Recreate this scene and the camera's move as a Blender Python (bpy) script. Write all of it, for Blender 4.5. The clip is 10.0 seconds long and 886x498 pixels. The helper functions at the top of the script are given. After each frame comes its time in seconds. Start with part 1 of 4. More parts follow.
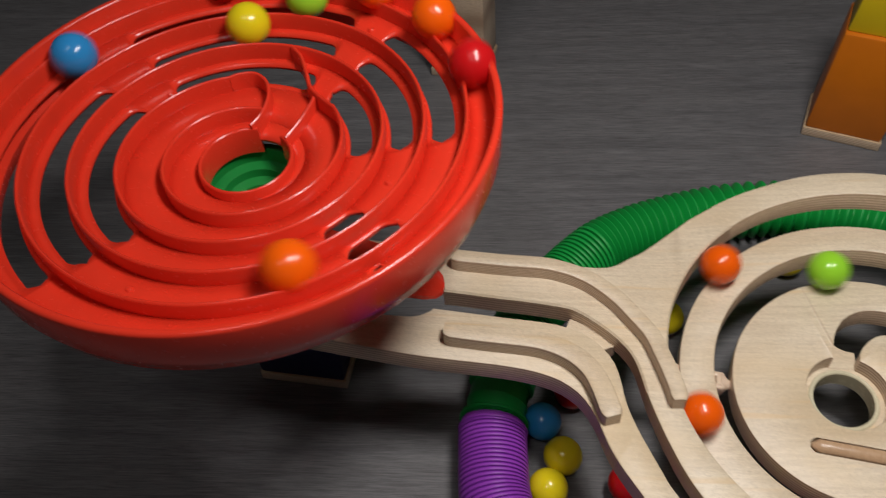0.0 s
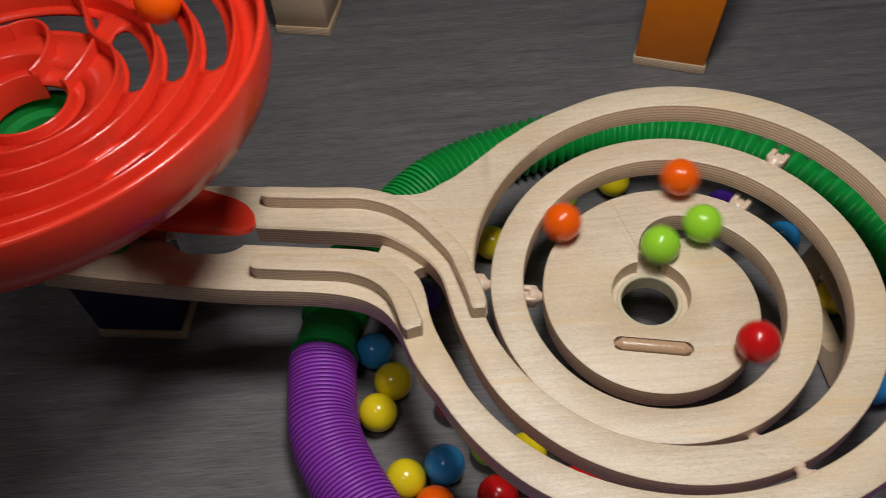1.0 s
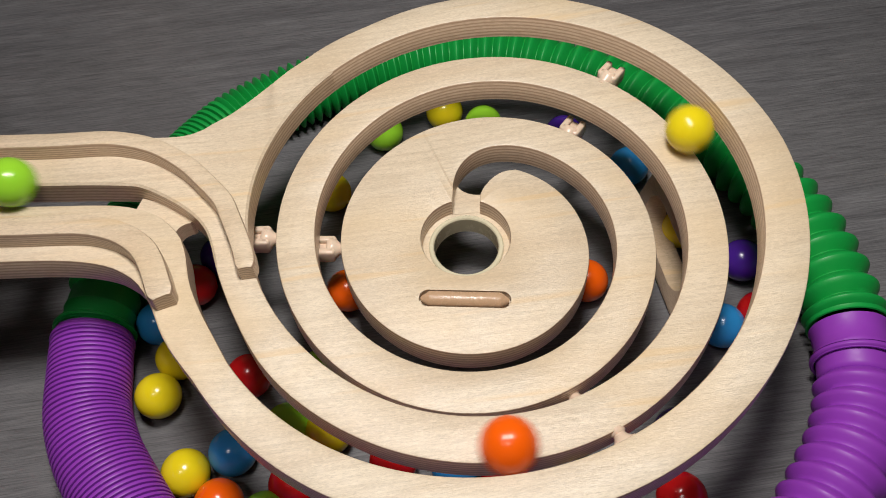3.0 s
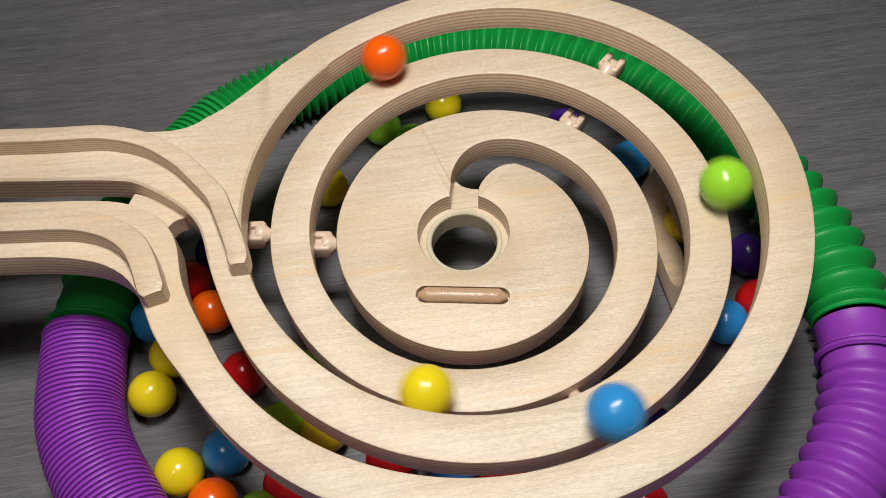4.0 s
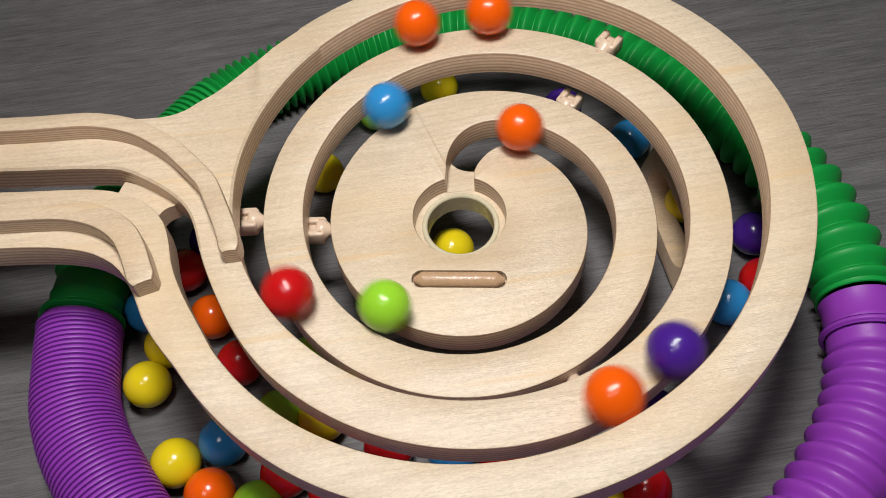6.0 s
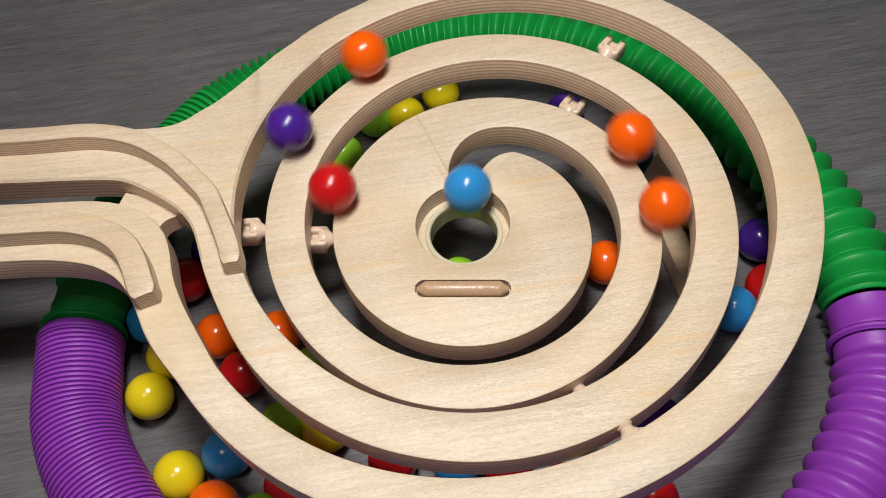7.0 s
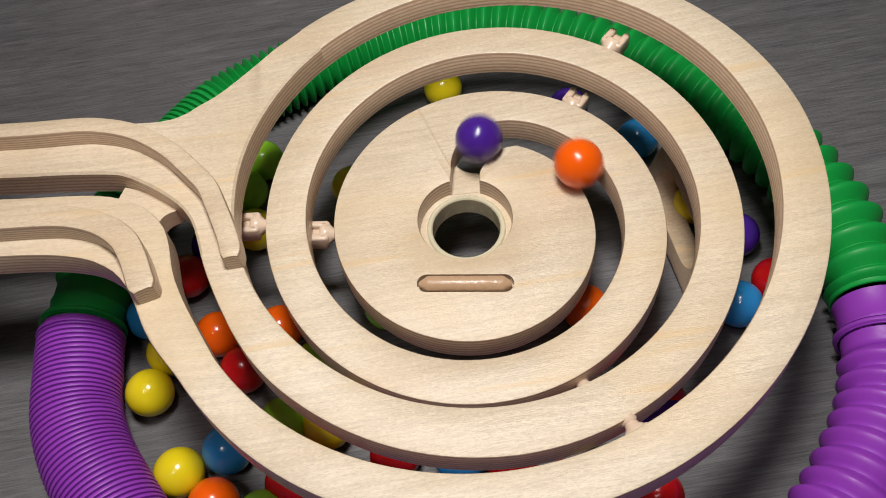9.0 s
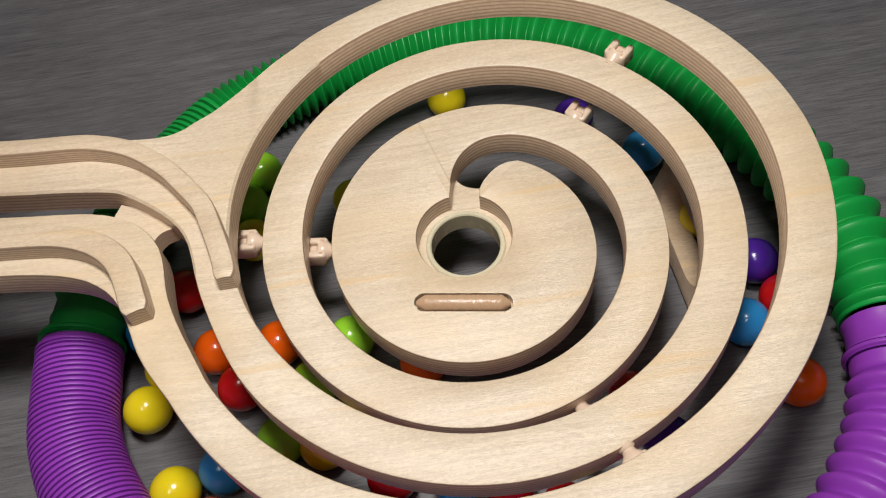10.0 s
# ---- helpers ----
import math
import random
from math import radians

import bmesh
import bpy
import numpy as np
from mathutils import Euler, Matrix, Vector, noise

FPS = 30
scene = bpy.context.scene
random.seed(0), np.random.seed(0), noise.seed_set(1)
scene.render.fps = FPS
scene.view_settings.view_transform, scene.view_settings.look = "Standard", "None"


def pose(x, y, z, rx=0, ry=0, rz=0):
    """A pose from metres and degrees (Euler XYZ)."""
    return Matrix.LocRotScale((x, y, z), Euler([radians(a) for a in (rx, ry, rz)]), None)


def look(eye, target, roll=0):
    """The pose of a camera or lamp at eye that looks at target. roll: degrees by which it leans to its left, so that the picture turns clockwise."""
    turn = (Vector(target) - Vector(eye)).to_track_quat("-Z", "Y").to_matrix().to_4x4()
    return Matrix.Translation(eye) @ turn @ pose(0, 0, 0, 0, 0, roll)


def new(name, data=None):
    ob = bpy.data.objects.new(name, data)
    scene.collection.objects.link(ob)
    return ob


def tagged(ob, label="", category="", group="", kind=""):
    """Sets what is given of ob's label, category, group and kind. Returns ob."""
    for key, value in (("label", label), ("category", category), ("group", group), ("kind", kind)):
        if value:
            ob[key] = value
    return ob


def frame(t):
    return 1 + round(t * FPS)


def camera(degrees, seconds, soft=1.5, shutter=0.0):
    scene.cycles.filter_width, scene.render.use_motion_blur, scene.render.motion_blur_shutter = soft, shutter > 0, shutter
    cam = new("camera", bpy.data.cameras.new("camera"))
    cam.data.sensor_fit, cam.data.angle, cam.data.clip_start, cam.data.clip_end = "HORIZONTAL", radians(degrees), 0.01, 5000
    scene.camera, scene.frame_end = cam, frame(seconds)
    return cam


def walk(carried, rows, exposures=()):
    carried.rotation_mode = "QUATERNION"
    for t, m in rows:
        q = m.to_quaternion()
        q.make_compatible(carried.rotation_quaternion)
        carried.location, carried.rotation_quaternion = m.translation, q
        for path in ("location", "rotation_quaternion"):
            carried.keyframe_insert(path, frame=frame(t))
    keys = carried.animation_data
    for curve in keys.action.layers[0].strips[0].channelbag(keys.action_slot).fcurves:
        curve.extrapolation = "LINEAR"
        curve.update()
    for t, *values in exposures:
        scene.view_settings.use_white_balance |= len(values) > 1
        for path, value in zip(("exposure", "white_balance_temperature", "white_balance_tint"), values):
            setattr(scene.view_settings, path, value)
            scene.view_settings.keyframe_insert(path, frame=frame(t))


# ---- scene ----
cam = camera(55.5, 10.0, 1.0, 0.3)
PATH = [
    (0, (0.02, 0.012, 0.521), (-0.133, 1.3, -1.002), -5.3),
    (0.5, (0.061, -0.011, 0.511), (-0.029, 1.262, -1.029), -5.4),
    (1, (0.104, -0.023, 0.501), (0.075, 1.241, -1.048), -5.7),
    (1.5, (0.144, -0.022, 0.479), (0.174, 1.215, -1.093), -5.8),
    (2, (0.171, -0.011, 0.456), (0.247, 1.195, -1.137), -5.0),
    (2.5, (0.184, 0.006, 0.44), (0.283, 1.178, -1.178), -4.1),
    (4, (0.194, 0.02, 0.425), (0.278, 1.173, -1.207), -4.8),
    (4.5, (0.196, 0.017, 0.421), (0.28, 1.155, -1.221), -5.1),
    (5, (0.199, 0.016, 0.419), (0.276, 1.147, -1.228), -5.6),
    (6.5, (0.2, 0.025, 0.417), (0.258, 1.159, -1.229), -7.0),
    (7, (0.2, 0.027, 0.417), (0.258, 1.162, -1.229), -7.2),
    (7.5, (0.198, 0.028, 0.415), (0.257, 1.165, -1.229), -7.2),
    (8, (0.199, 0.028, 0.415), (0.253, 1.164, -1.23), -7.4),
    (8.5, (0.198, 0.026, 0.414), (0.251, 1.163, -1.231), -7.3),
    (9, (0.2, 0.027, 0.412), (0.251, 1.163, -1.233), -7.6),
    (9.5, (0.201, 0.03, 0.407), (0.237, 1.16, -1.243), -8.2),
    (10, (0.213, 0.038, 0.412), (0.214, 1.173, -1.235), -9.7),
]
walk(cam, [(t, look(eye, target, roll)) for t, eye, target, roll in PATH],
     [(0, -0.4), (1.0, -0.42), (1.5, -0.32), (2.0, -0.2), (2.7, -0.03), (4.0, 0.0), (10, 0.0)])

# ---- light ----
world = bpy.data.worlds.new("room_air")
world.use_nodes = True
scene.world = world
world.node_tree.nodes["Background"].inputs[0].default_value = (0.9, 0.95, 1.0, 1)
world.node_tree.nodes["Background"].inputs[1].default_value = 0.20


def area_lamp(name, place, target, size, watts, colour):
    data = bpy.data.lights.new(name, "AREA")
    data.shape, data.size, data.energy, data.color = "DISK", size, watts, colour
    ob = new(name, data)
    ob.matrix_world = look(place, target)
    return ob


area_lamp("filming_lamp_light", (0.20, 0.25, 0.74), (0.21, 0.30, 0.05), 0.16, 4.8, (1.0, 0.955, 0.925))
# soft fill added to lift the dark parts; no real lamp hangs there
area_lamp("room_fill_light", (-0.3, -0.5, 2.42), (-0.3, -0.5, 0), 0.5, 8, (1.0, 0.96, 0.94))


# ---- materials ----
def material(name, base, rough=0.5, metal=0.0, spec=0.5):
    m = bpy.data.materials.new(name)
    m.use_nodes = True
    b = m.node_tree.nodes["Principled BSDF"]
    b.inputs["Base Color"].default_value = (*base, 1)
    b.inputs["Roughness"].default_value = rough
    b.inputs["Metallic"].default_value = metal
    b.inputs["Specular IOR Level"].default_value = spec
    return m, m.node_tree, b


def node(tree, kind, inputs=None, **props):
    n = tree.nodes.new(kind)
    for k, v in props.items():
        setattr(n, k, v)
    for k, v in (inputs or {}).items():
        if isinstance(v, bpy.types.NodeSocket):
            tree.links.new(v, n.inputs[k])
        else:
            n.inputs[k].default_value = v
    return n


def ramp(tree, fac, stops):
    r = tree.nodes.new("ShaderNodeValToRGB")
    while len(r.color_ramp.elements) < len(stops):
        r.color_ramp.elements.new(0.5)
    for e, (p, c) in zip(r.color_ramp.elements, stops):
        e.position, e.color = p, (*c, 1)
    tree.links.new(fac, r.inputs[0])
    return r.outputs[0]


def mix(tree, fac, a, b, blend="MIX"):
    m = tree.nodes.new("ShaderNodeMix")
    m.data_type, m.blend_type = "RGBA", blend
    for socket, v in ((m.inputs[0], fac), (m.inputs[6], a), (m.inputs[7], b)):
        if isinstance(v, bpy.types.NodeSocket):
            tree.links.new(v, socket)
        else:
            socket.default_value = v if isinstance(v, float) else (*v, 1)
    return m.outputs[2]


def bump(tree, bsdf, height, strength, distance):
    b = node(tree, "ShaderNodeBump", {"Height": height, "Strength": strength, "Distance": distance})
    tree.links.new(b.outputs[0], bsdf.inputs["Normal"])
    tree.links.new(b.outputs[0], bsdf.inputs["Coat Normal"])


def plywood(name, light=(0.735, 0.625, 0.465), dark=(0.655, 0.525, 0.365), turn=6.0, rough=0.33):
    """Varnished birch plywood: veneer with fine flecked grain on top, plies on the edges (depth below the top in 'ply')."""
    m, t, b = material(name, light, rough)
    co = node(t, "ShaderNodeTexCoord").outputs["Object"]

    def grain(scale, detail, roughness, distortion=0.0, angle=turn):
        mp = node(t, "ShaderNodeMapping", {"Vector": co, "Rotation": (0, 0, radians(angle)), "Scale": scale}).outputs[0]
        return node(t, "ShaderNodeTexNoise", {"Vector": mp, "Scale": 1.0, "Detail": detail, "Roughness": roughness, "Distortion": distortion}).outputs[0]

    broad = grain((6, 38, 20), 3.0, 0.5, 0.15)
    line = grain((7, 130, 30), 2.0, 0.5, 0.1)
    streak = grain((22, 420, 60), 4.0, 0.65)
    fleck = grain((230, 1500, 400), 5.0, 0.8)
    pore = grain((330, 2700, 800), 2.0, 0.6)
    patch = grain((9, 14, 14), 2.0, 0.5, 0.8)
    ray = grain((520, 900, 400), 2.0, 0.5)
    top = ramp(t, broad, [(0.3, dark), (0.5, light), (0.75, tuple(min(1, c * 1.05) for c in light))])
    top = mix(t, ramp(t, streak, [(0.42, (0.0, 0.0, 0.0)), (0.70, (0.65, 0.65, 0.65))]), top, tuple(c * 0.84 for c in dark))
    top = mix(t, ramp(t, fleck, [(0.49, (0.0, 0.0, 0.0)), (0.66, (0.55, 0.55, 0.55))]), top, tuple(c * 0.68 for c in dark))
    top = mix(t, ramp(t, pore, [(0.5, (0.0, 0.0, 0.0)), (0.66, (0.32, 0.32, 0.32))]), top, tuple(c * 0.62 for c in dark))
    top = mix(t, ramp(t, ray, [(0.52, (0.0, 0.0, 0.0)), (0.7, (0.3, 0.3, 0.3))]), top, tuple(min(1, c * 1.16) for c in light))
    top = mix(t, ramp(t, line, [(0.62, (0.0, 0.0, 0.0)), (0.70, (0.55, 0.55, 0.55))]), top, (0.70, 0.50, 0.26))
    top = mix(t, ramp(t, patch, [(0.5, (0.0, 0.0, 0.0)), (0.75, (0.5, 0.5, 0.5))]), top, (0.70, 0.52, 0.29))
    ply = node(t, "ShaderNodeAttribute", attribute_name="ply").outputs["Fac"]
    band = node(t, "ShaderNodeMath", {0: ply, 1: 12.0}, operation="MULTIPLY").outputs[0]
    wob = node(t, "ShaderNodeMath", {0: patch, 1: 0.7}, operation="MULTIPLY").outputs[0]
    band = node(t, "ShaderNodeMath", {0: band, 1: wob}, operation="ADD").outputs[0]
    tri = node(t, "ShaderNodeMath", {0: band, 1: 1.0}, operation="PINGPONG").outputs[0]
    edge = grain((260, 260, 1500), 3.0, 0.6)
    side = ramp(t, tri, [(0.2, (0.68, 0.53, 0.38)), (0.55, (0.60, 0.45, 0.315)), (0.9, (0.40, 0.27, 0.18))])
    side = mix(t, ramp(t, edge, [(0.42, (0.0, 0.0, 0.0)), (0.72, (0.5, 0.5, 0.5))]), side, (0.33, 0.21, 0.13))
    nz = node(t, "ShaderNodeSeparateXYZ", {0: node(t, "ShaderNodeNewGeometry").outputs["Normal"]}).outputs[2]
    up = node(t, "ShaderNodeMapRange", {"Value": nz, "From Min": 0.45, "From Max": 0.75}).outputs[0]
    t.links.new(mix(t, up, side, top), b.inputs["Base Color"])
    rr = node(t, "ShaderNodeMapRange", {"Value": fleck, "From Min": 0.3, "From Max": 0.7, "To Min": rough - 0.08, "To Max": rough + 0.1}).outputs[0]
    t.links.new(rr, b.inputs["Roughness"])
    b.inputs["Coat Weight"].default_value, b.inputs["Coat Roughness"].default_value = 0.35, 0.28
    bump(t, b, fleck, 0.5, 0.0004)
    return m


def plastic(name, base, rough=0.25, spec=0.5, grain=0.0, sss=0.0):
    m, t, b = material(name, base, rough, 0.0, spec)
    co = node(t, "ShaderNodeTexCoord").outputs["Object"]
    n1 = node(t, "ShaderNodeTexNoise", {"Vector": co, "Scale": 45.0, "Detail": 3.0}).outputs[0]
    c = ramp(t, n1, [(0.3, tuple(v * 0.94 for v in base)), (0.7, tuple(min(1, v * 1.03) for v in base))])
    t.links.new(c, b.inputs["Base Color"])
    n2 = node(t, "ShaderNodeTexNoise", {"Vector": co, "Scale": 260.0, "Detail": 4.0, "Roughness": 0.65}).outputs[0]
    rr = node(t, "ShaderNodeMapRange", {"Value": n2, "From Min": 0.3, "From Max": 0.7, "To Min": max(0.03, rough - 0.05), "To Max": rough + 0.07}).outputs[0]
    t.links.new(rr, b.inputs["Roughness"])
    if grain:
        bump(t, b, n2, grain, 0.0005)
    if sss:
        b.inputs["Subsurface Weight"].default_value = sss
        b.inputs["Subsurface Radius"].default_value = (0.006, 0.004, 0.004)
    return m


def floor_material():
    m, t, b = material("grey_wood_floor", (0.14, 0.135, 0.135), 0.5)
    co = node(t, "ShaderNodeTexCoord").outputs["Object"]
    big = node(t, "ShaderNodeTexNoise", {"Vector": node(t, "ShaderNodeMapping", {"Vector": co, "Rotation": (0, 0, radians(-4)), "Scale": (2.2, 9, 1)}).outputs[0], "Scale": 1.0, "Detail": 4.0, "Distortion": 1.2}).outputs[0]
    mid = node(t, "ShaderNodeTexNoise", {"Vector": node(t, "ShaderNodeMapping", {"Vector": co, "Rotation": (0, 0, radians(-4)), "Scale": (5, 90, 1)}).outputs[0], "Scale": 1.0, "Detail": 6.0, "Roughness": 0.65, "Distortion": 0.8}).outputs[0]
    fine = node(t, "ShaderNodeTexNoise", {"Vector": node(t, "ShaderNodeMapping", {"Vector": co, "Rotation": (0, 0, radians(-4)), "Scale": (26, 900, 1)}).outputs[0], "Scale": 1.0, "Detail": 5.0, "Roughness": 0.75}).outputs[0]
    hair = node(t, "ShaderNodeTexNoise", {"Vector": node(t, "ShaderNodeMapping", {"Vector": co, "Rotation": (0, 0, radians(-5)), "Scale": (55, 2400, 1)}).outputs[0], "Scale": 1.0, "Detail": 3.0, "Roughness": 0.6}).outputs[0]
    c = ramp(t, mid, [(0.25, (0.092, 0.091, 0.098)), (0.5, (0.162, 0.161, 0.169)), (0.75, (0.232, 0.230, 0.236))])
    c = mix(t, ramp(t, big, [(0.3, (0.0, 0.0, 0.0)), (0.75, (0.5, 0.5, 0.5))]), c, (0.182, 0.176, 0.174))
    c = mix(t, ramp(t, fine, [(0.42, (0.0, 0.0, 0.0)), (0.68, (0.75, 0.75, 0.75))]), c, (0.06, 0.057, 0.058))
    c = mix(t, ramp(t, hair, [(0.5, (0.0, 0.0, 0.0)), (0.64, (0.6, 0.6, 0.6))]), c, (0.05, 0.048, 0.05))
    c = mix(t, ramp(t, hair, [(0.3, (0.4, 0.4, 0.4)), (0.42, (0.0, 0.0, 0.0))]), c, (0.27, 0.265, 0.265))
    t.links.new(c, b.inputs["Base Color"])
    t.links.new(node(t, "ShaderNodeMapRange", {"Value": fine, "From Min": 0.3, "From Max": 0.7, "To Min": 0.4, "To Max": 0.6}).outputs[0], b.inputs["Roughness"])
    bump(t, b, fine, 0.25, 0.0006)
    return m


WOOD = plywood("birch_plywood")
RAILWOOD = plywood("birch_guide", (0.705, 0.58, 0.415), (0.615, 0.475, 0.315), 24)
BLOCKWOOD = plywood("beech_block", (0.62, 0.45, 0.27), (0.5, 0.34, 0.19), 2, 0.5)
LEGWOOD = plywood("birch_leg", (0.60, 0.46, 0.31), (0.48, 0.34, 0.21), 80, 0.5)
DOWEL = plastic("varnished_dowel", (0.52, 0.34, 0.205), 0.26, 0.5, 0.7)
PEG = plastic("cream_plastic", (0.72, 0.56, 0.42), 0.3, 0.5, 0.0, 0.1)
IVORY = plastic("ivory_plastic", (0.62, 0.57, 0.40), 0.25)
RED = plastic("red_plastic", (0.74, 0.040, 0.018), 0.22)
GREEN = plastic("green_tube_plastic", (0.007, 0.33, 0.055), 0.42, 0.4)
PURPLE = plastic("purple_tube_plastic", (0.29, 0.045, 0.46), 0.46, 0.4)
DARKGREEN = plastic("green_cup_paint", (0.01, 0.22, 0.04), 0.4, 0.4, 0.1)
NAVY = plastic("navy_block_paint", (0.012, 0.012, 0.05), 0.45, 0.4, 0.1)
ORANGE_PAINT = plastic("orange_block_paint", (0.62, 0.16, 0.006), 0.4, 0.4, 0.05)
YELLOW_PAINT = plastic("yellow_block_paint", (0.62, 0.44, 0.01), 0.4, 0.4, 0.05)
BALL_COLOURS = {
    "red": plastic("red_ball_lacquer", (0.55, 0.008, 0.010), 0.19),
    "orange": plastic("orange_ball_lacquer", (0.88, 0.115, 0.003), 0.19),
    "yellow": plastic("yellow_ball_lacquer", (0.80, 0.64, 0.012), 0.19),
    "lime": plastic("lime_ball_lacquer", (0.31, 0.68, 0.035), 0.19),
    "blue": plastic("blue_ball_lacquer", (0.03, 0.27, 0.62), 0.19),
    "purple": plastic("purple_ball_lacquer", (0.06, 0.015, 0.25), 0.19),
}
FLOOR = floor_material()
WALL = plastic("white_wall_paint", (0.62, 0.61, 0.59), 0.8, 0.2, 0.05)


# ---- mesh helpers ----
def finish(name, bm, mat, parent=None, label="", angle=32, smooth=True):
    mesh = bpy.data.meshes.new(name)
    bm.to_mesh(mesh)
    bm.free()
    mesh.materials.append(mat)
    if smooth:
        mesh.shade_smooth()
        mesh.set_sharp_from_angle(angle=radians(angle))
    ob = new(name, mesh)
    if parent:
        ob.parent = parent
    if label:
        ob["label"] = label
    return ob


def part(name, bm, mat, parent, label="", angle=32):
    return finish(name, bm, mat, parent, label, angle)


def empty(name, place=(0, 0, 0), **tags):
    ob = new(name)
    ob.location = place
    ob.empty_display_size = 0.02
    return tagged(ob, **tags)


def band(left, right, thick, bevel=0.0012, close=False):
    """A plywood band between two top edges (lists of 3D points), with eased edges and closed ends."""
    bm = bmesh.new()
    lay = bm.verts.layers.float.new("ply")
    rows = []
    for a, b in zip(left, right):
        a, b = Vector(a), Vector(b)
        d = (b - a)
        d.z = 0
        d.normalize()
        down = Vector((0, 0, -1))
        ring = [(a + down * thick, 1.0), (a + down * bevel, 0.05), (a + down * bevel * 0.3 + d * bevel * 0.3, 0.02), (a + d * bevel, 0.0),
                (b - d * bevel, 0.0), (b + down * bevel * 0.3 - d * bevel * 0.3, 0.02), (b + down * bevel, 0.05), (b + down * thick, 1.0)]
        row = []
        for p, v in ring:
            w = bm.verts.new(p)
            w[lay] = v
            row.append(w)
        rows.append(row)
    n = len(rows)
    for i in range(n if close else n - 1):
        p, q = rows[i], rows[(i + 1) % n]
        for k in range(8):
            bm.faces.new((p[k], p[(k + 1) % 8], q[(k + 1) % 8], q[k]))
    if not close:
        bm.faces.new(rows[0])
        bm.faces.new(rows[-1])
    bmesh.ops.recalc_face_normals(bm, faces=bm.faces)
    return bm


def slab(outline, zf, thick, bevel=0.0012, joints=(), cuts=()):
    """A plywood piece of any outline; zf gives the height of its top."""
    bm = bmesh.new()
    lay = bm.verts.layers.float.new("ply")
    n = len(outline)
    area = sum(outline[i][0] * outline[(i + 1) % n][1] - outline[(i + 1) % n][0] * outline[i][1] for i in range(n))
    pts = [Vector((x, y, 0)) for x, y in (outline if area > 0 else outline[::-1])]
    inset = []
    for i in range(n):
        e1, e2 = (pts[i] - pts[i - 1]).normalized(), (pts[(i + 1) % n] - pts[i]).normalized()
        nrm = Vector((-e1.y - e2.y, e1.x + e2.x, 0))
        inset.append(pts[i] + nrm.normalized() * bevel if nrm.length > 1e-6 else pts[i].copy())
    for p, q in joints:  # edges that butt against another piece stay square
        for a, b in ((p, q), (q, p)):
            i = min(range(n), key=lambda k: (pts[k].x - a[0]) ** 2 + (pts[k].y - a[1]) ** 2)
            inset[i] = pts[i] + (Vector((b[0] - a[0], b[1] - a[1], 0))).normalized() * bevel
    loops = []
    for depth, ps, v in ((0, inset, 0.0), (bevel, pts, 0.05), (thick, pts, 1.0)):
        row = []
        for p in ps:
            w = bm.verts.new((p.x, p.y, zf(p.x, p.y) - depth))
            w[lay] = v
            row.append(w)
        loops.append(row)
    top = bm.faces.new(loops[0])
    bottom = bm.faces.new(loops[2][::-1])
    for a, b in ((0, 1), (1, 2)):
        for i in range(n):
            j = (i + 1) % n
            bm.faces.new((loops[a][i], loops[b][i], loops[b][j], loops[a][j]))
    bm.normal_update()
    bmesh.ops.triangulate(bm, faces=[top, bottom], ngon_method="EAR_CLIP")
    for x in cuts:  # extra rows, so that a curved top bends evenly
        bmesh.ops.bisect_plane(bm, geom=bm.verts[:] + bm.edges[:] + bm.faces[:], plane_co=(x, 0, 0), plane_no=(1, 0, 0), dist=1e-6)
    if cuts:
        for v in bm.verts:
            v.co.z = zf(v.co.x, v.co.y) - float(np.interp(v[lay], (0, 0.05, 1), (0, bevel, thick)))
    bmesh.ops.recalc_face_normals(bm, faces=bm.faces)
    return bm


def smooth_path(points, steps=10, closed=False):
    """Catmull-Rom through the points."""
    P = [Vector(p) for p in points]
    n = len(P)
    out = []
    for i in range(n if closed else n - 1):
        if closed:
            a, b, c, d = P[i - 1], P[i], P[(i + 1) % n], P[(i + 2) % n]
        else:
            a, b, c, d = P[max(i - 1, 0)], P[i], P[i + 1], P[min(i + 2, n - 1)]
        for k in range(steps):
            t = k / steps
            out.append(0.5 * ((2 * b) + (c - a) * t + (2 * a - 5 * b + 4 * c - d) * t * t + (3 * b - a - 3 * c + d) * t ** 3))
    if not closed:
        out.append(P[-1].copy())
    return out


def resample(path, count):
    L = [0.0]
    for a, b in zip(path, path[1:]):
        L.append(L[-1] + (Vector(b) - Vector(a)).length)
    out, k = [], 0
    for i in range(count):
        s = L[-1] * i / (count - 1)
        while k < len(L) - 2 and L[k + 1] < s:
            k += 1
        f = (s - L[k]) / max(1e-9, L[k + 1] - L[k])
        out.append(Vector(path[k]).lerp(Vector(path[k + 1]), f))
    return out


def lathe(profile, seg=48, centre=(0, 0)):
    """Profile of (radius, z) turned round the upright axis."""
    bm = bmesh.new()
    rows = []
    for k in range(seg):
        a = 2 * math.pi * k / seg
        rows.append([bm.verts.new((centre[0] + r * math.cos(a), centre[1] + r * math.sin(a), z)) for r, z in profile])
    for k in range(seg):
        p, q = rows[k], rows[(k + 1) % seg]
        for i in range(len(profile) - 1):
            bm.faces.new((p[i], q[i], q[i + 1], p[i + 1]))
    bmesh.ops.remove_doubles(bm, verts=bm.verts, dist=1e-6)
    bmesh.ops.recalc_face_normals(bm, faces=bm.faces)
    return bm


